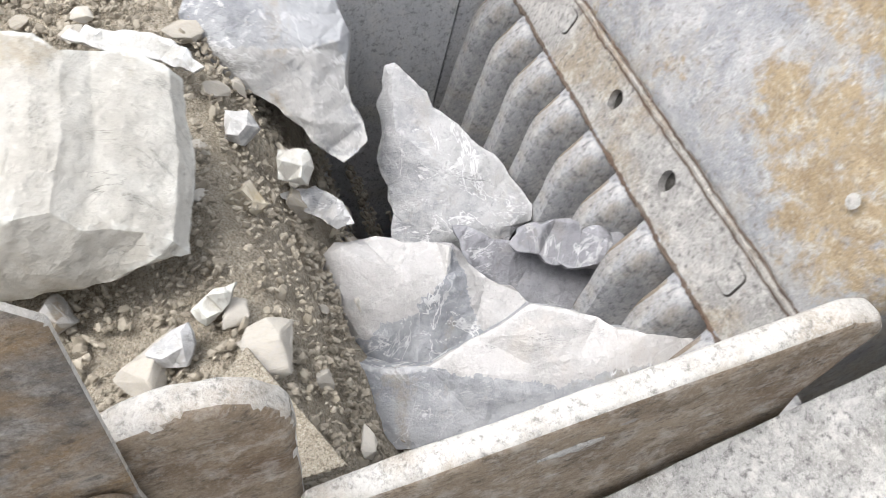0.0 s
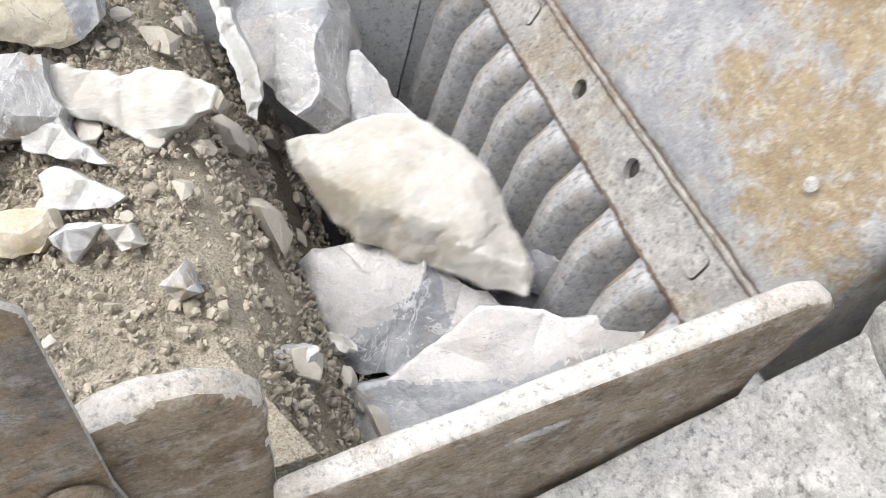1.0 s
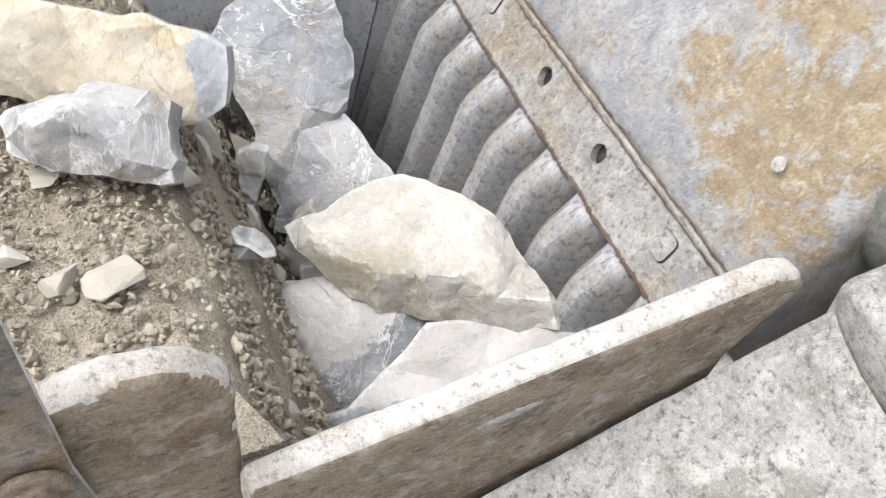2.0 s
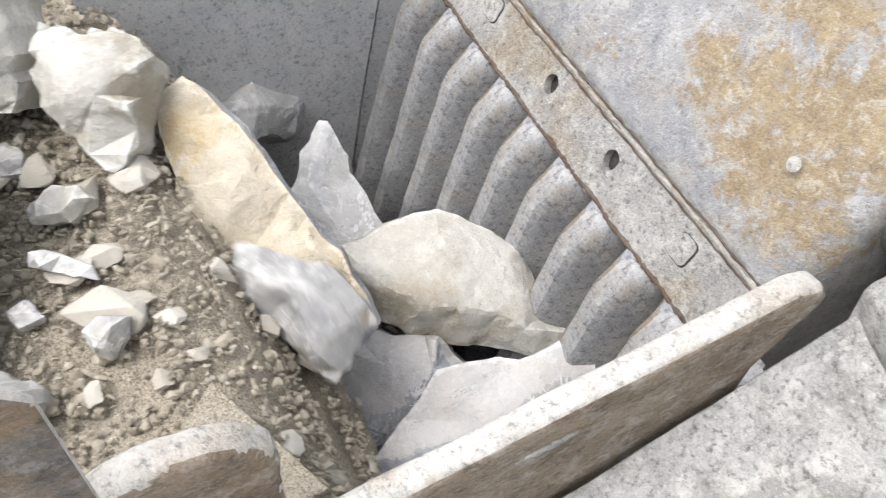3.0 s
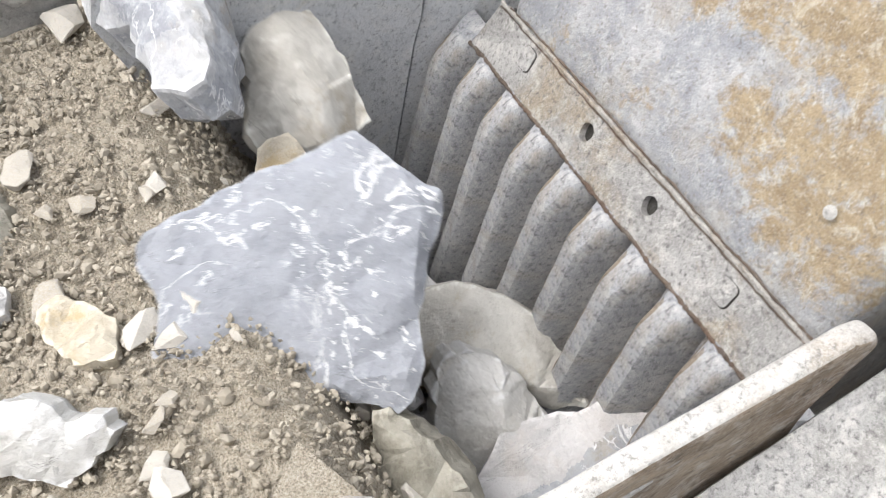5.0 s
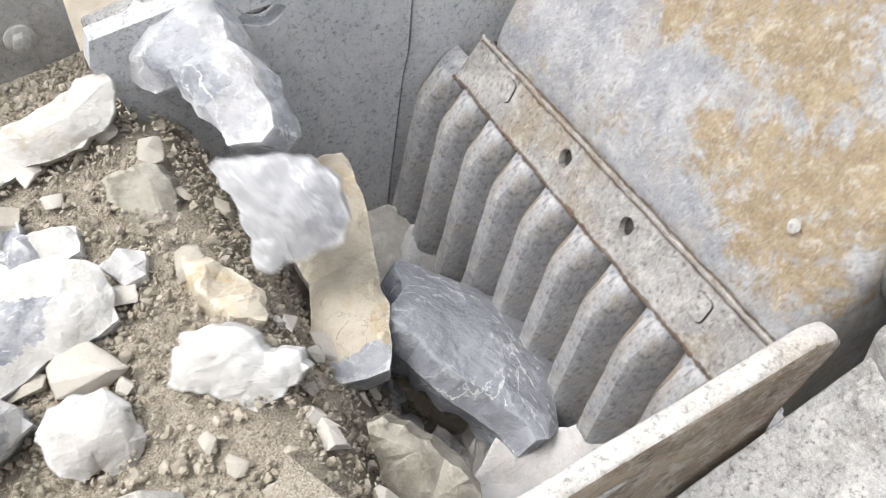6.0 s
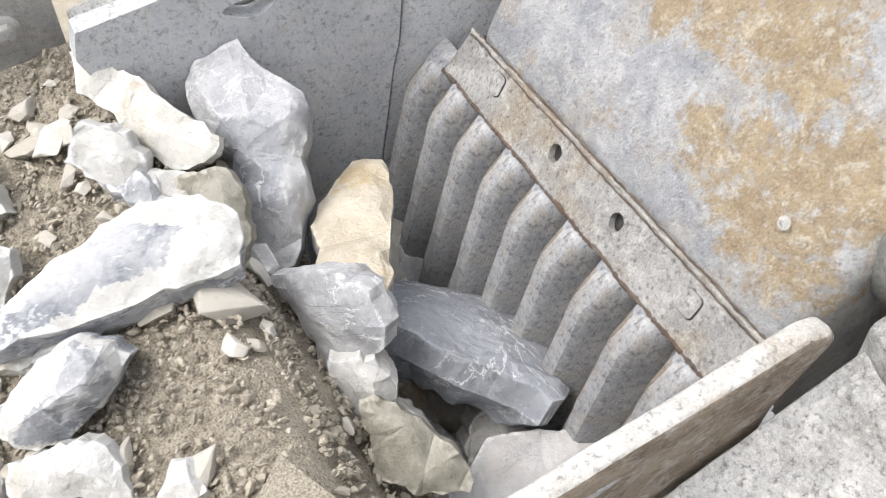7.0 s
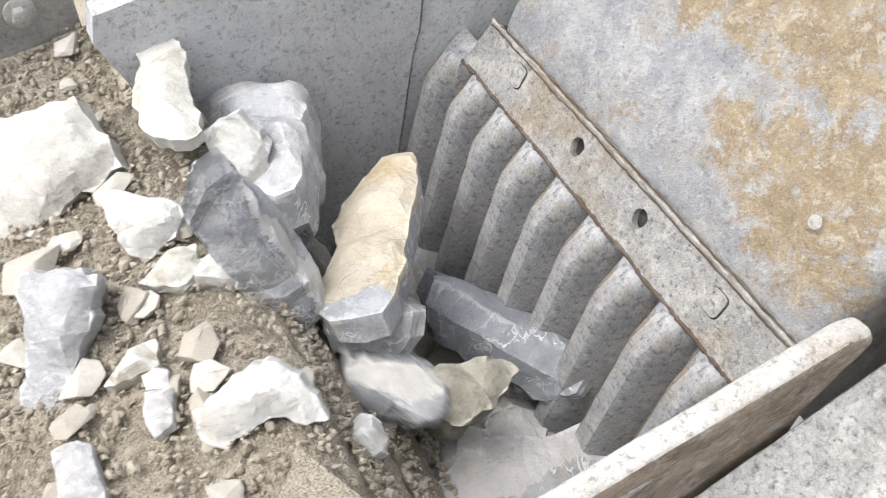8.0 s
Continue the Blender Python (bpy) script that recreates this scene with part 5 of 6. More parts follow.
    walk(square_block, [
        (0, pose(0.337, -1.474, 0.36, 34, 4.5, 63.8)),
        (2.8, pose(0.337, -0.774, 0.36, 34, 4.5, 63.8)),
        (3, pose(0.333, -0.706, 0.35, 33.6, 5.7, 64.3)),
        (3.5, pose(0.345, -0.659, 0.32, 33.6, 7.4, 65.9)),
        (3.7, pose(0.322, -0.653, 0.3, 32.7, 9.8, 61.4)),
        (3.9, pose(0.257, -0.658, 0.2, 57.6, 33, 49.9)),
        (4.1, pose(0.186, -0.64, 0, 72.9, 65.8, 50.3)),
        (4.6, pose(0.35, -0.45, -0.35, 136.5, 85.7, 109.7)),
        (8, pose(0.35, -0.45, -0.452, 136.5, 85.7, 109.7)),
    ])
    walk(mid_block, [
        (0, pose(0.336, -1.185, 0.34, 27.6, -22.5, 112.7)),
        (1, pose(0.336, -0.935, 0.34, 27.6, -22.5, 112.7)),
        (1.5, pose(0.46, -0.82, 0.33, 27.7, -20.5, 107.1)),
        (1.7, pose(0.498, -0.759, 0.33, 29.9, -19.9, 102.4)),
        (2.8, pose(0.63, -0.63, 0.26, 34.1, -3.9, 76.2)),
        (3, pose(0.707, -0.541, 0.1, 33.6, 5.7, 64.3)),
        (3.1, pose(0.745, -0.54, 0, 31.3, 14.1, 51.8)),
        (3.5, pose(0.72, -0.45, -0.4, 26.4, 22.7, 39)),
        (8, pose(0.72, -0.45, -0.535, 26.4, 22.7, 39)),
    ])
    walk(veined_boulder, [
        (0, pose(0.461, -1.88, 0.417, 26.8, 6.3, 58.4)),
        (3, pose(0.461, -1.13, 0.417, 26.8, 6.3, 58.4)),
        (3.5, pose(0.473, -1.095, 0.417, 26.8, 8.2, 59.8)),
        (4, pose(0.534, -1.002, 0.397, 26.5, 6.4, 61.2)),
        (4.3, pose(0.561, -0.925, 0.387, 26.3, 7.6, 58.5)),
        (4.5, pose(0.566, -0.872, 0.377, 26.4, 7.8, 57.9)),
        (4.7, pose(0.557, -0.772, 0.34, 32.8, 8.5, 60.8)),
        (5.1, pose(0.547, -0.536, 0.212, 11.5, 23.7, 47.2)),
        (5.4, pose(0.562, -0.375, 0.01, -14.1, 20.4, 34.4)),
        (5.8, pose(0.516, -0.255, -0.228, -40.4, 20.9, 24.8)),
        (6, pose(0.523, -0.246, -0.242, -45, 24.1, 20.2)),
        (6.5, pose(0.533, -0.251, -0.241, -49.1, 27.9, 19)),
        (7, pose(0.5, -0.246, -0.269, -46.6, 16.7, 33.7)),
        (7.5, pose(0.544, -0.2, -0.298, -62.5, 5, 31)),
        (8, pose(0.466, -0.168, -0.406, -63.4, 7.4, 27.8)),
    ])
    walk(white_block, [
        (0, pose(0.793, -1.824, 0.332, 29.5, -0.6, 51.6)),
        (3, pose(0.793, -1.074, 0.332, 29.5, -0.6, 51.6)),
        (3.5, pose(0.811, -0.972, 0.332, 29.7, 2.2, 51.3)),
        (4, pose(0.851, -0.771, 0.34, 33, 6.5, 65.4)),
        (4.2, pose(0.817, -0.694, 0.28, 41.5, 19.1, 64.5)),
        (4.3, pose(0.775, -0.652, 0.191, 43.4, 29.8, 60.6)),
        (4.5, pose(0.758, -0.518, -0.009, 41.1, 52.9, 51.5)),
        (4.7, pose(0.718, -0.455, -0.085, 20.4, 38.7, 27.3)),
        (5.4, pose(0.755, -0.326, -0.425, 16.9, 41.7, 19.8)),
        (8, pose(0.755, -0.326, -0.503, 16.9, 41.7, 19.8)),
    ])
    walk(grey_boulder, [
        (0, pose(-0.021, -1.835, 0.48, -2.1, -19.6, 96.8)),
        (4, pose(-0.021, -0.835, 0.48, -2.1, -19.6, 96.8)),
        (4.5, pose(-0.009, -0.673, 0.46, -2.2, -11.8, 79.4)),
        (4.7, pose(-0.014, -0.639, 0.44, -1.5, -12.3, 74)),
        (5.8, pose(0.013, -0.574, 0.367, 12.8, -23.9, 80.7)),
        (6, pose(0.01, -0.554, 0.353, 15.6, -24.9, 81.9)),
        (6.2, pose(0.053, -0.498, 0.257, 25.9, -8.6, 67.5)),
        (6.5, pose(0.042, -0.443, 0.173, 30.2, 11.2, 66.7)),
        (7, pose(0.116, -0.489, 0.16, 34.4, 10.1, 58.7)),
        (7.5, pose(0.112, -0.512, 0.149, -4.4, 7.5, 64.2)),
        (8, pose(0.086, -0.515, 0.152, -13, -5.3, 68.9)),
    ])
    walk(cream_boulder, [
        (0, pose(0.174, -1.62, 0.397, 49.6, 3.1, 54.8)),
        (2.8, pose(0.174, -0.92, 0.397, 49.6, 3.1, 54.8)),
        (3.5, pose(0.135, -0.873, 0.397, 49.2, 5.3, 57.6)),
        (4, pose(0.184, -0.734, 0.38, 33, 6.5, 65.4)),
        (4.5, pose(0.063, -0.523, 0.326, 10.9, 41, 26.1)),
        (4.7, pose(0.008, -0.524, 0.246, 2.2, 41.9, 12.4)),
        (5.2, pose(0.131, -0.369, -0.054, -1.7, 43.1, 5.2)),
        (5.6, pose(0.131, -0.349, -0.454, -1.1, 44, 4.8)),
        (8, pose(0.131, -0.349, -0.526, -1.1, 44, 4.8)),
    ])
    walk(mossy_stone, [
        (0, pose(0.905, -0.768, 0.142, 22.5, 11.3, 76.7)),
        (2.8, pose(0.925, -0.698, 0.122, 21.3, 8.1, 69)),
        (3.5, pose(0.925, -0.553, 0.082, 20.5, 11.3, 70.4)),
        (4, pose(0.949, -0.542, 0.117, 27.5, 5.9, 60.3)),
        (4.5, pose(0.984, -0.514, 0.064, 43.5, 2.3, 79.3)),
        (4.7, pose(0.937, -0.549, 0.095, 26.6, -0, 45.2)),
        (5.8, pose(0.889, -0.534, 0.072, 32.3, 7.3, 52)),
        (6.5, pose(0.88, -0.497, 0.06, 25.9, 6.8, 65.7)),
        (7, pose(0.846, -0.507, 0.048, 25.2, 8.3, 57.2)),
        (7.5, pose(0.767, -0.502, 0.04, 21.2, 1.6, 100.1)),
        (8, pose(0.73, -0.415, -0.04, 16.3, 3.9, 111.9)),
    ])
    walk(vein_slab, [
        (0, pose(0.296, -2.121, 0.343, 71.9, -17.4, 48.2)),
        (5.8, pose(0.296, -0.671, 0.343, 71.9, -17.4, 48.2)),
        (6, pose(0.415, -0.524, 0.263, 47.7, 16.8, 58.4)),
        (6.2, pose(0.55, -0.511, 0.137, 47.3, 21.1, 47.6)),
        (6.5, pose(0.555, -0.519, 0.081, 35.3, 8.9, 61.1)),
        (7, pose(0.56, -0.525, 0.07, 57.8, -11.5, 40.5)),
        (7.5, pose(0.518, -0.514, 0.024, 46, -26.4, 33.7)),
        (8, pose(0.51, -0.485, -0.003, -53.8, -5.9, 45.5)),
    ])
    walk(tan_plank, [
        (0, pose(-0.029, -2.403, 0.317, 28.4, -26.3, 119)),
        (5.8, pose(-0.029, -0.953, 0.317, 28.4, -26.3, 119)),
        (6, pose(-0.011, -0.867, 0.317, 30.2, -24.6, 116.1)),
        (6.2, pose(0.017, -0.763, 0.31, 36.3, -9.8, 90.8)),
        (6.5, pose(0.059, -0.641, 0.28, 35.3, 8.9, 61.1)),
        (7, pose(0.061, -0.651, 0.294, 30.6, 0.7, 49)),
        (7.5, pose(0.038, -0.66, 0.327, 9.5, -0.7, 33.4)),
        (8, pose(0.044, -0.625, 0.321, -2.7, 2.9, 18.5)),
    ])
    walk(white_lump, [
        (0, pose(0.658, -2.448, 0.289, 37.3, 24.7, 76.8)),
        (5.8, pose(0.658, -0.998, 0.289, 37.3, 24.7, 76.8)),
        (6, pose(0.669, -0.945, 0.289, 35.6, 28.2, 72.5)),
        (6.5, pose(0.654, -0.746, 0.28, 35.3, 8.9, 61.1)),
        (6.7, pose(0.677, -0.633, 0.14, 57.3, 39.7, 42.9)),
        (6.85, pose(0.701, -0.6, 0, 37.3, 58.3, 17)),
        (7.2, pose(0.8, -0.45, -0.3, 22.2, 62.7, -0.2)),
        (8, pose(0.8, -0.45, -0.324, 22.2, 62.7, -0.2)),
    ])
    walk(falling_chip, [
        (0, pose(0.679, -2.243, 0.3, 36.2, 2.3, 69.6)),
        (5.8, pose(0.679, -0.793, 0.3, 36.2, 2.3, 69.6)),
        (6, pose(0.677, -0.713, 0.28, 35.6, 8.7, 61.6)),
        (6.1, pose(0.673, -0.651, 0.2, 31.2, 19.9, 44.3)),
        (6.25, pose(0.683, -0.583, 0.08, 35.9, 46.2, 22.5)),
        (6.5, pose(0.68, -0.546, 0, 21.3, 63.7, -1.3)),
        (7, pose(0.678, -0.545, -0.04, 21.8, 63, -0.7)),
        (7.5, pose(0.709, -0.607, -0.06, 22.7, 62.2, 0.4)),
        (8, pose(0.709, -0.607, -0.075, 22.7, 62.2, 0.4)),
    ])
    walk(long_boulder, [
        (0, pose(0.447, -2.548, 0.318, 23.9, 13.7, 75.7)),
        (5.8, pose(0.447, -1.098, 0.318, 23.9, 13.7, 75.7)),
        (6, pose(0.453, -1.038, 0.318, 22.1, 14.2, 75.9)),
        (6.5, pose(0.432, -0.908, 0.312, 15.1, 15, 69.3)),
        (7, pose(0.456, -0.79, 0.34, 6.2, 8.9, 57.2)),
        (7.2, pose(0.466, -0.704, 0.331, -11, 34.3, 58.2)),
        (7.5, pose(0.447, -0.626, 0.303, -56.8, 56.1, 47.1)),
        (7.7, pose(0.46, -0.611, 0.287, -69, 55.7, 32.1)),
        (8, pose(0.462, -0.58, 0.258, -82.8, 55.4, 10.6)),
    ])
    walk(grey_block, [
        (0, pose(0.6, -2.629, 0.335, 22.2, 18.5, 76.9)),
        (6, pose(0.6, -1.129, 0.335, 22.2, 18.5, 76.9)),
        (6.5, pose(0.635, -1.025, 0.335, 21.8, 18.6, 76.3)),
        (7, pose(0.614, -0.94, 0.328, 38.5, 2.9, 83.1)),
        (7.3, pose(0.621, -0.849, 0.329, 36.5, -2.9, 82.3)),
        (7.5, pose(0.635, -0.776, 0.33, 34.5, -6.6, 82)),
        (7.8, pose(0.628, -0.598, 0.128, 47.6, 28.8, 53.9)),
        (8, pose(0.715, -0.516, -0.014, 24.9, 43.4, 31.1)),
    ])
    walk(white_slab, [
        (0, pose(0.736, -2.723, 0.29, 33.1, 14, 52.8)),
        (7, pose(0.736, -0.973, 0.29, 33.1, 14, 52.8)),
        (7.5, pose(0.765, -0.867, 0.29, 34.3, 7.7, 61.4)),
        (8, pose(0.763, -0.717, 0.28, 35.1, 2.4, 70.2)),
    ])
    walk(cream_slab, [
        (0, pose(0.308, -1.097, 0.32, 35.5, 3.1, 75.9)),
        (0.5, pose(0.333, -0.949, 0.32, 35.2, 3.8, 73.9)),
        (1, pose(0.368, -0.759, 0.3, 34.8, 4.7, 69.8)),
        (1.2, pose(0.412, -0.593, 0.22, 38.7, 41.9, 32.4)),
        (1.4, pose(0.518, -0.532, 0.06, 15.3, 68.3, -3.6)),
        (1.5, pose(0.518, -0.496, 0, 4.7, 73.8, -15.9)),
        (1.7, pose(0.528, -0.522, -0.06, 9.8, 75.1, -10.7)),
        (2.3, pose(0.4, -0.48, -0.4, 4.8, 74.6, -18.1)),
        (8, pose(0.4, -0.48, -0.571, 4.8, 74.6, -18.1)),
    ])
    walk(shard_one, [
        (0, pose(0.044, -2.827, 0.3, 35.3, 8.9, 61.1)),
        (6.5, pose(0.044, -1.202, 0.3, 35.3, 8.9, 61.1)),
        (7, pose(0.101, -1.066, 0.3, 34.8, 8.4, 61.2)),
        (7.5, pose(0.115, -0.935, 0.3, 34.3, 7.7, 61.4)),
        (8, pose(0.143, -0.881, 0.3, 34.4, 8.1, 61.9)),
    ])
    walk(shard_two, [
        (0, pose(0.44, -2.94, 0.3, 34.8, 8.4, 61.2)),
        (7, pose(0.44, -1.19, 0.3, 34.8, 8.4, 61.2)),
        (7.5, pose(0.465, -1.068, 0.3, 34.3, 7.7, 61.4)),
        (8, pose(0.504, -0.969, 0.3, 34.4, 8.1, 61.9)),
    ])
    walk(shard_three, [
        (0, pose(0.281, -2.781, 0.29, 35.6, 2.7, 69.4)),
        (7, pose(0.281, -1.031, 0.29, 35.6, 2.7, 69.4)),
        (7.5, pose(0.353, -0.872, 0.29, 34.3, 7.7, 61.4)),
        (8, pose(0.342, -0.775, 0.29, 30.3, 18.9, 44.6)),
    ])
    walk(pale_wedge, [
        (0, pose(0.415, -1.142, 0.3, 35, 5.6, 71.5)),
        (0.5, pose(0.415, -1.017, 0.3, 35, 5.6, 71.5)),
        (1, pose(0.42, -0.842, 0.3, 34.8, 4.7, 69.8)),
        (1.3, pose(0.41, -0.725, 0.3, 28.7, 19.9, 42.8)),
        (1.5, pose(0.391, -0.63, 0.29, 20.5, 27.7, 22.3)),
        (1.7, pose(0.438, -0.592, 0.24, 33.5, 47.1, 22.3)),
        (2.2, pose(0.3, -0.5, -0.2, 13.1, 64.1, -7.5)),
        (8, pose(0.3, -0.5, -0.374, 13.1, 64.1, -7.5)),
    ])
    walk(flat_stone, [
        (0, pose(0.514, -1.133, 0.29, 35, 5.6, 71.5)),
        (0.5, pose(0.514, -1.008, 0.29, 35, 5.6, 71.5)),
        (1, pose(0.517, -0.829, 0.29, 34.8, 4.7, 69.8)),
        (1.3, pose(0.58, -0.682, 0.28, 32.4, 12.2, 56.2)),
        (1.5, pose(0.614, -0.584, 0.24, 25, 23.8, 32.5)),
        (1.7, pose(0.619, -0.574, 0.1, 33.5, 47.1, 22.3)),
        (2.1, pose(0.5, -0.45, -0.3, 13.7, 64.1, -6.6)),
        (8, pose(0.5, -0.45, -0.477, 13.7, 64.1, -6.6)),
    ])
    walk(yellow_stone, [
        (0, pose(0.567, -1.186, 0.29, 34.8, 4.7, 69.8)),
        (1, pose(0.567, -0.936, 0.29, 34.8, 4.7, 69.8)),
        (1.5, pose(0.548, -0.81, 0.29, 33.8, 3.5, 68.3)),
        (1.7, pose(0.579, -0.76, 0.29, 34.6, 8.1, 60.3)),
        (2.3, pose(0.45, -0.62, 0.18, 25.7, 24.3, 30.5)),
        (2.8, pose(0.5, -0.45, -0.3, 41, 54.6, 22.8)),
        (8, pose(0.5, -0.45, -0.456, 41, 54.6, 22.8)),
    ])
    walk(frost_stone, [
        (0, pose(0.153, -2.55, 0.3, 36.4, 2.9, 69.8)),
        (6, pose(0.153, -1.05, 0.3, 36.4, 2.9, 69.8)),
        (6.5, pose(0.149, -0.902, 0.3, 35.3, 8.9, 61.1)),
        (7, pose(0.178, -0.735, 0.29, 49.6, 28.3, 45.2)),
        (7.5, pose(0.282, -0.639, 0.26, 45.1, 44.2, 31.2)),
        (8, pose(0.26, -0.576, 0.22, 31.1, 53.9, 13.4)),
    ])
    walk(buried_slab, [
        (0, pose(0.235, -2.256, 0.24, 36.2, -0.6, 73.6)),
        (5.8, pose(0.235, -0.806, 0.24, 36.2, -0.6, 73.6)),
        (6.5, pose(0.328, -0.638, 0.2, 35.3, 8.9, 61.1)),
        (7, pose(0.336, -0.626, 0.2, 35.3, 5.6, 65.4)),
        (7.5, pose(0.301, -0.596, 0.18, 34.8, 4.8, 65.5)),
        (8, pose(0.28, -0.625, 0.1, 34.8, 5.3, 66.1)),
    ])
    walk(under_slab, [
        (0, pose(0.65, -0.142, -0.2, 35.2, 5.9, 71.8)),
        (0.5, pose(0.658, -0.13, -0.2, 35, 5.6, 71.5)),
        (1, pose(0.675, -0.138, -0.22, 34.8, 4.7, 69.8)),
        (1.5, pose(0.7, -0.15, -0.26, 33.8, 3.5, 68.3)),
        (1.7, pose(0.697, -0.136, -0.28, 35.3, 2.3, 68.6)),
        (2.8, pose(0.8, -0.3, -0.55, 34, 4.5, 63.8)),
        (8, pose(0.8, -0.3, -0.706, 34, 4.5, 63.8)),
    ])
    walk(flat_slab, [
        (0, pose(0.254, -0.757, 0.33, 35.2, 5.9, 71.8)),
        (0.5, pose(0.229, -0.659, 0.32, 33.8, 11.2, 63.1)),
        (0.8, pose(0.221, -0.562, 0.28, 24.9, 25.7, 34.7)),
        (1.1, pose(0.207, -0.539, 0.1, 28.9, 60.8, 13.9)),
        (1.6, pose(0.25, -0.45, -0.3, -10.9, 74.3, -32.1)),
        (8, pose(0.25, -0.45, -0.492, -10.9, 74.3, -32.1)),
    ])
    walk(shelf_stone, [
        (0, pose(0.395, -0.627, 0.22, 35.2, 5.9, 71.8)),
        (0.3, pose(0.4, -0.615, 0.1, 44.6, 36.9, 44.2)),
        (0.8, pose(0.4, -0.45, -0.3, 17.3, 74.2, -0.3)),
        (8, pose(0.4, -0.45, -0.516, 17.3, 74.2, -0.3)),
    ])
    walk(corner_stone, [
        (0, pose(0.444, -0.564, 0.14, 35.2, 5.9, 71.8)),
        (0.5, pose(0.494, -0.6, -0.1, 56.2, 40.8, 50.4)),
        (1, pose(0.5, -0.45, -0.4, 57.5, 60.9, 42)),
        (8, pose(0.5, -0.45, -0.61, 57.5, 60.9, 42)),
    ])
    walk(buff_stone, [
        (0, pose(0.529, -0.656, 0.2, 35.2, 5.9, 71.8)),
        (0.3, pose(0.514, -0.634, 0.08, 44.6, 36.9, 44.2)),
        (0.5, pose(0.474, -0.6, -0.05, 57, 61.8, 43.2)),
        (1, pose(0.55, -0.45, -0.4, -135.7, 83.3, -156.1)),
        (8, pose(0.55, -0.45, -0.61, -135.7, 83.3, -156.1)),
    ])
    walk(grey_sliver, [
        (0, pose(0.476, -0.553, 0.06, 35.2, 5.9, 71.8)),
        (0.5, pose(0.49, -0.539, -0.12, 31.7, 16.6, 54.5)),
        (1, pose(0.5, -0.4, -0.4, 44.9, 35.9, 42.6)),
        (8, pose(0.5, -0.4, -0.61, 44.9, 35.9, 42.6)),
    ])
    walk(cream_chip, [
        (0, pose(0.774, -0.722, 0.28, 35.2, 5.9, 71.8)),
        (0.5, pose(0.796, -0.664, 0.22, 41.7, 19.4, 56.6)),
        (0.9, pose(0.723, -0.578, 0, 50.6, 48.2, 40.9)),
        (1.3, pose(0.7, -0.5, -0.3, 57.2, 60, 40.8)),
        (8, pose(0.7, -0.5, -0.501, 57.2, 60, 40.8)),
    ])
    walk(broad_chip, [
        (0, pose(0.821, -0.794, 0.29, 35.2, 5.9, 71.8)),
        (0.5, pose(0.864, -0.712, 0.28, 31.7, 16.6, 54.5)),
        (0.9, pose(0.841, -0.633, 0.18, 38.7, 25.1, 47.1)),
        (1.2, pose(0.805, -0.561, 0, 50.5, 47.4, 39.9)),
        (1.6, pose(0.75, -0.5, -0.3, 58.7, 59.2, 41.7)),
        (8, pose(0.75, -0.5, -0.492, 58.7, 59.2, 41.7)),
    ])
    walk(dusty_wedge, [
        (0, pose(0.714, -0.943, 0.29, 35.2, 5.9, 71.8)),
        (0.5, pose(0.772, -0.826, 0.29, 35, 5.6, 71.5)),
        (1, pose(0.745, -0.718, 0.28, 33.7, 10.3, 61.5)),
        (1.5, pose(0.667, -0.587, 0.1, 44.5, 34.4, 40.9)),
        (2, pose(0.65, -0.5, -0.3, 59.4, 59.4, 41.1)),
        (8, pose(0.65, -0.5, -0.48, 59.4, 59.4, 41.1)),
    ])
    walk(blue_chip, [
        (0, pose(0.597, -1.181, 0.3, 35, 5.6, 71.5)),
        (0.5, pose(0.597, -1.056, 0.3, 35, 5.6, 71.5)),
        (1, pose(0.622, -0.853, 0.29, 34.8, 4.7, 69.8)),
        (1.5, pose(0.639, -0.704, 0.29, 60.8, 25.7, 56.3)),
        (1.7, pose(0.67, -0.667, 0.27, 60, 33.7, 51.9)),
        (2.4, pose(0.5, -0.5, -0.2, 57.9, 59.9, 38)),
        (8, pose(0.5, -0.5, -0.368, 57.9, 59.9, 38)),
    ])
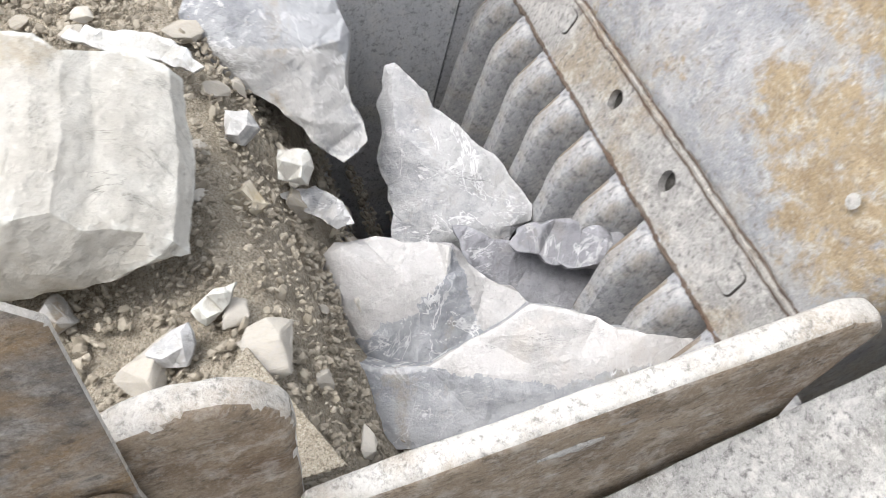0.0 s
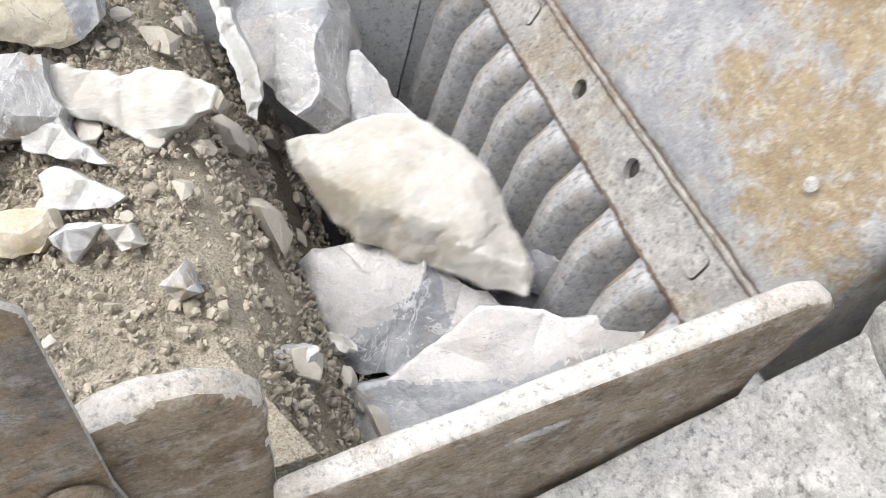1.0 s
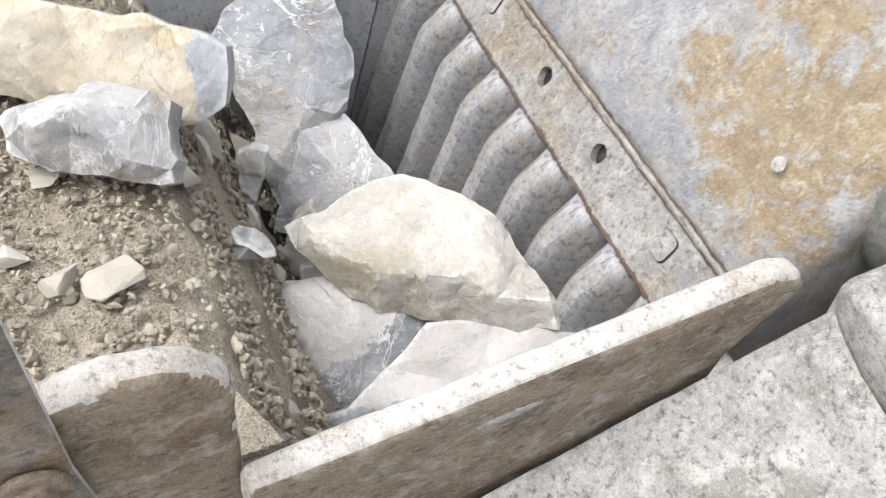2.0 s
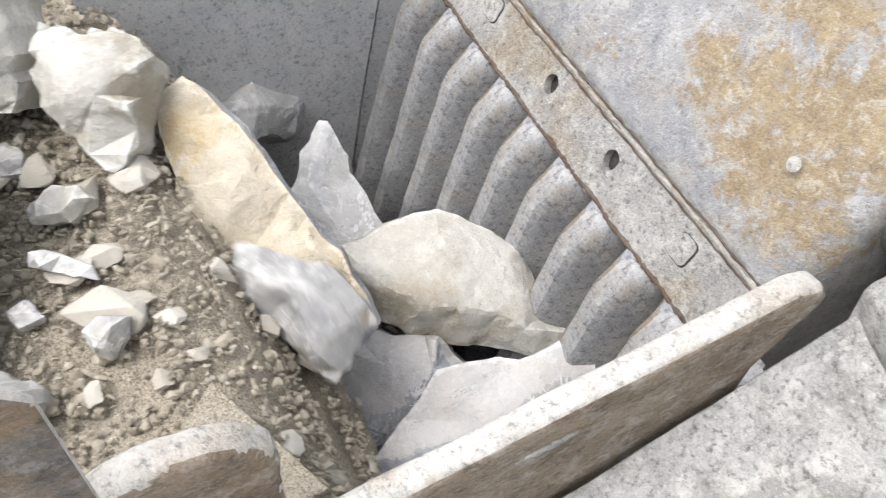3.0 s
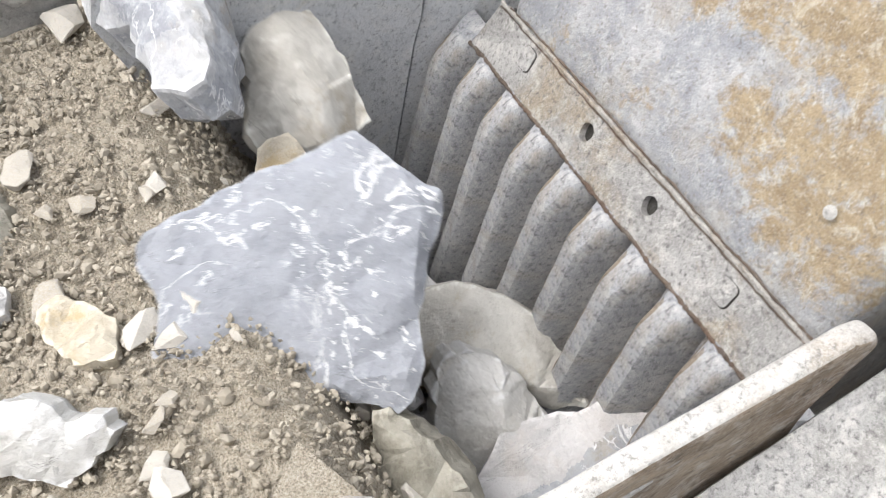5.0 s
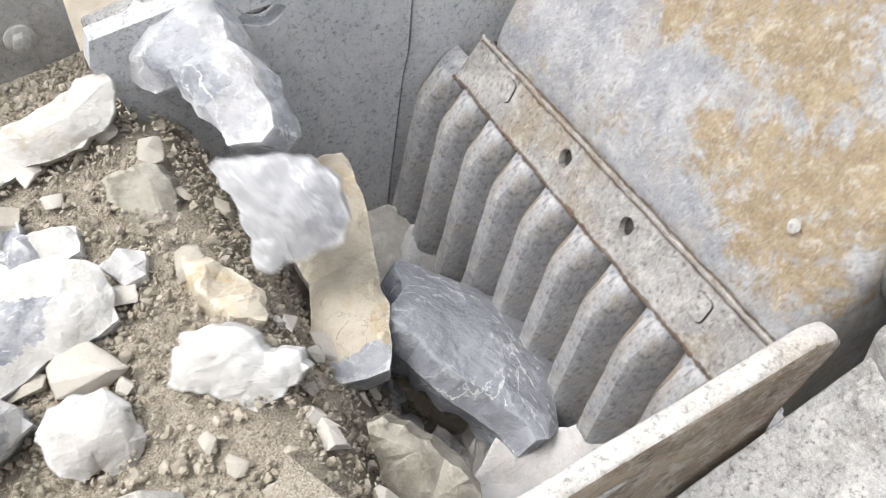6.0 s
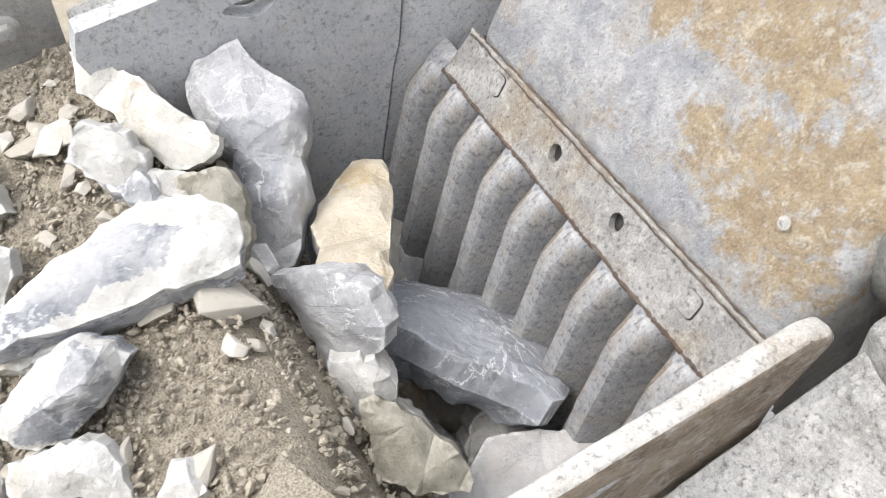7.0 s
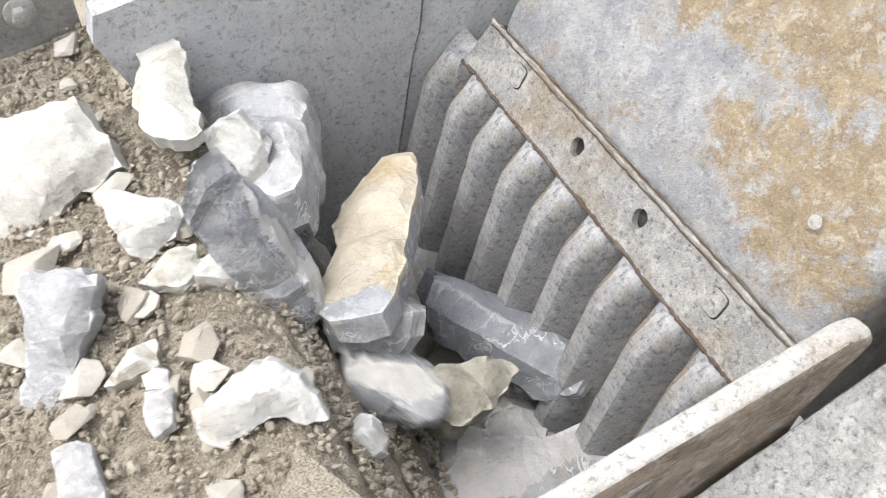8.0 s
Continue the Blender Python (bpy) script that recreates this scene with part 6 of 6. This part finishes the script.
    walk(round_chip, [
        (0, pose(0.616, -1.082, 0.3, 35, 5.6, 71.5)),
        (0.5, pose(0.616, -0.957, 0.3, 35, 5.6, 71.5)),
        (1, pose(0.64, -0.785, 0.29, 34.8, 4.7, 69.8)),
        (1.5, pose(0.623, -0.591, 0.24, 34.3, 29.4, 36.1)),
        (1.7, pose(0.596, -0.569, 0.1, 33.5, 47.1, 22.3)),
        (2.1, pose(0.5, -0.45, -0.3, 23.5, 73.5, 2.1)),
        (8, pose(0.5, -0.45, -0.477, 23.5, 73.5, 2.1)),
    ])
    walk(pillow_stone, [
        (0, pose(0.485, -1.541, 0.3, 34, 4.5, 63.8)),
        (2.8, pose(0.485, -0.841, 0.3, 34, 4.5, 63.8)),
        (3, pose(0.458, -0.814, 0.29, 33.6, 5.7, 64.3)),
        (3.5, pose(0.439, -0.749, 0.29, 32.1, 12.8, 57.3)),
        (3.8, pose(0.443, -0.677, 0.24, 46.6, 30.1, 45.3)),
        (4.1, pose(0.36, -0.659, 0, 37.2, 55.5, 21.1)),
        (4.5, pose(0.5, -0.45, -0.4, 8.4, 73.1, -15.1)),
        (8, pose(0.5, -0.45, -0.505, 8.4, 73.1, -15.1)),
    ])
    walk(chalk_sliver, [
        (0, pose(0.602, -1.555, 0.3, 34, 4.5, 63.8)),
        (2.8, pose(0.602, -0.855, 0.3, 34, 4.5, 63.8)),
        (3, pose(0.579, -0.831, 0.29, 33.6, 5.7, 64.3)),
        (3.5, pose(0.575, -0.756, 0.29, 32.9, 10.1, 61.6)),
        (3.9, pose(0.556, -0.69, 0.22, 46.5, 29.9, 45.2)),
        (4.4, pose(0.55, -0.5, -0.3, 36.9, 55.9, 20)),
        (8, pose(0.55, -0.5, -0.408, 36.9, 55.9, 20)),
    ])
    walk(grey_cobble, [
        (0, pose(0.75, -1.53, 0.3, 34, 4.5, 63.8)),
        (2.8, pose(0.75, -0.83, 0.3, 34, 4.5, 63.8)),
        (3, pose(0.729, -0.806, 0.29, 33.6, 5.7, 64.3)),
        (3.5, pose(0.628, -0.773, 0.29, 34.2, 1.8, 74.2)),
        (4, pose(0.617, -0.732, 0.26, 33.5, 1, 73.8)),
        (4.4, pose(0.537, -0.707, 0.06, 49.8, 22.7, 51.4)),
        (4.8, pose(0.6, -0.5, -0.3, 53.4, 41.6, 40.5)),
        (8, pose(0.6, -0.5, -0.396, 53.4, 41.6, 40.5)),
    ])


motions()
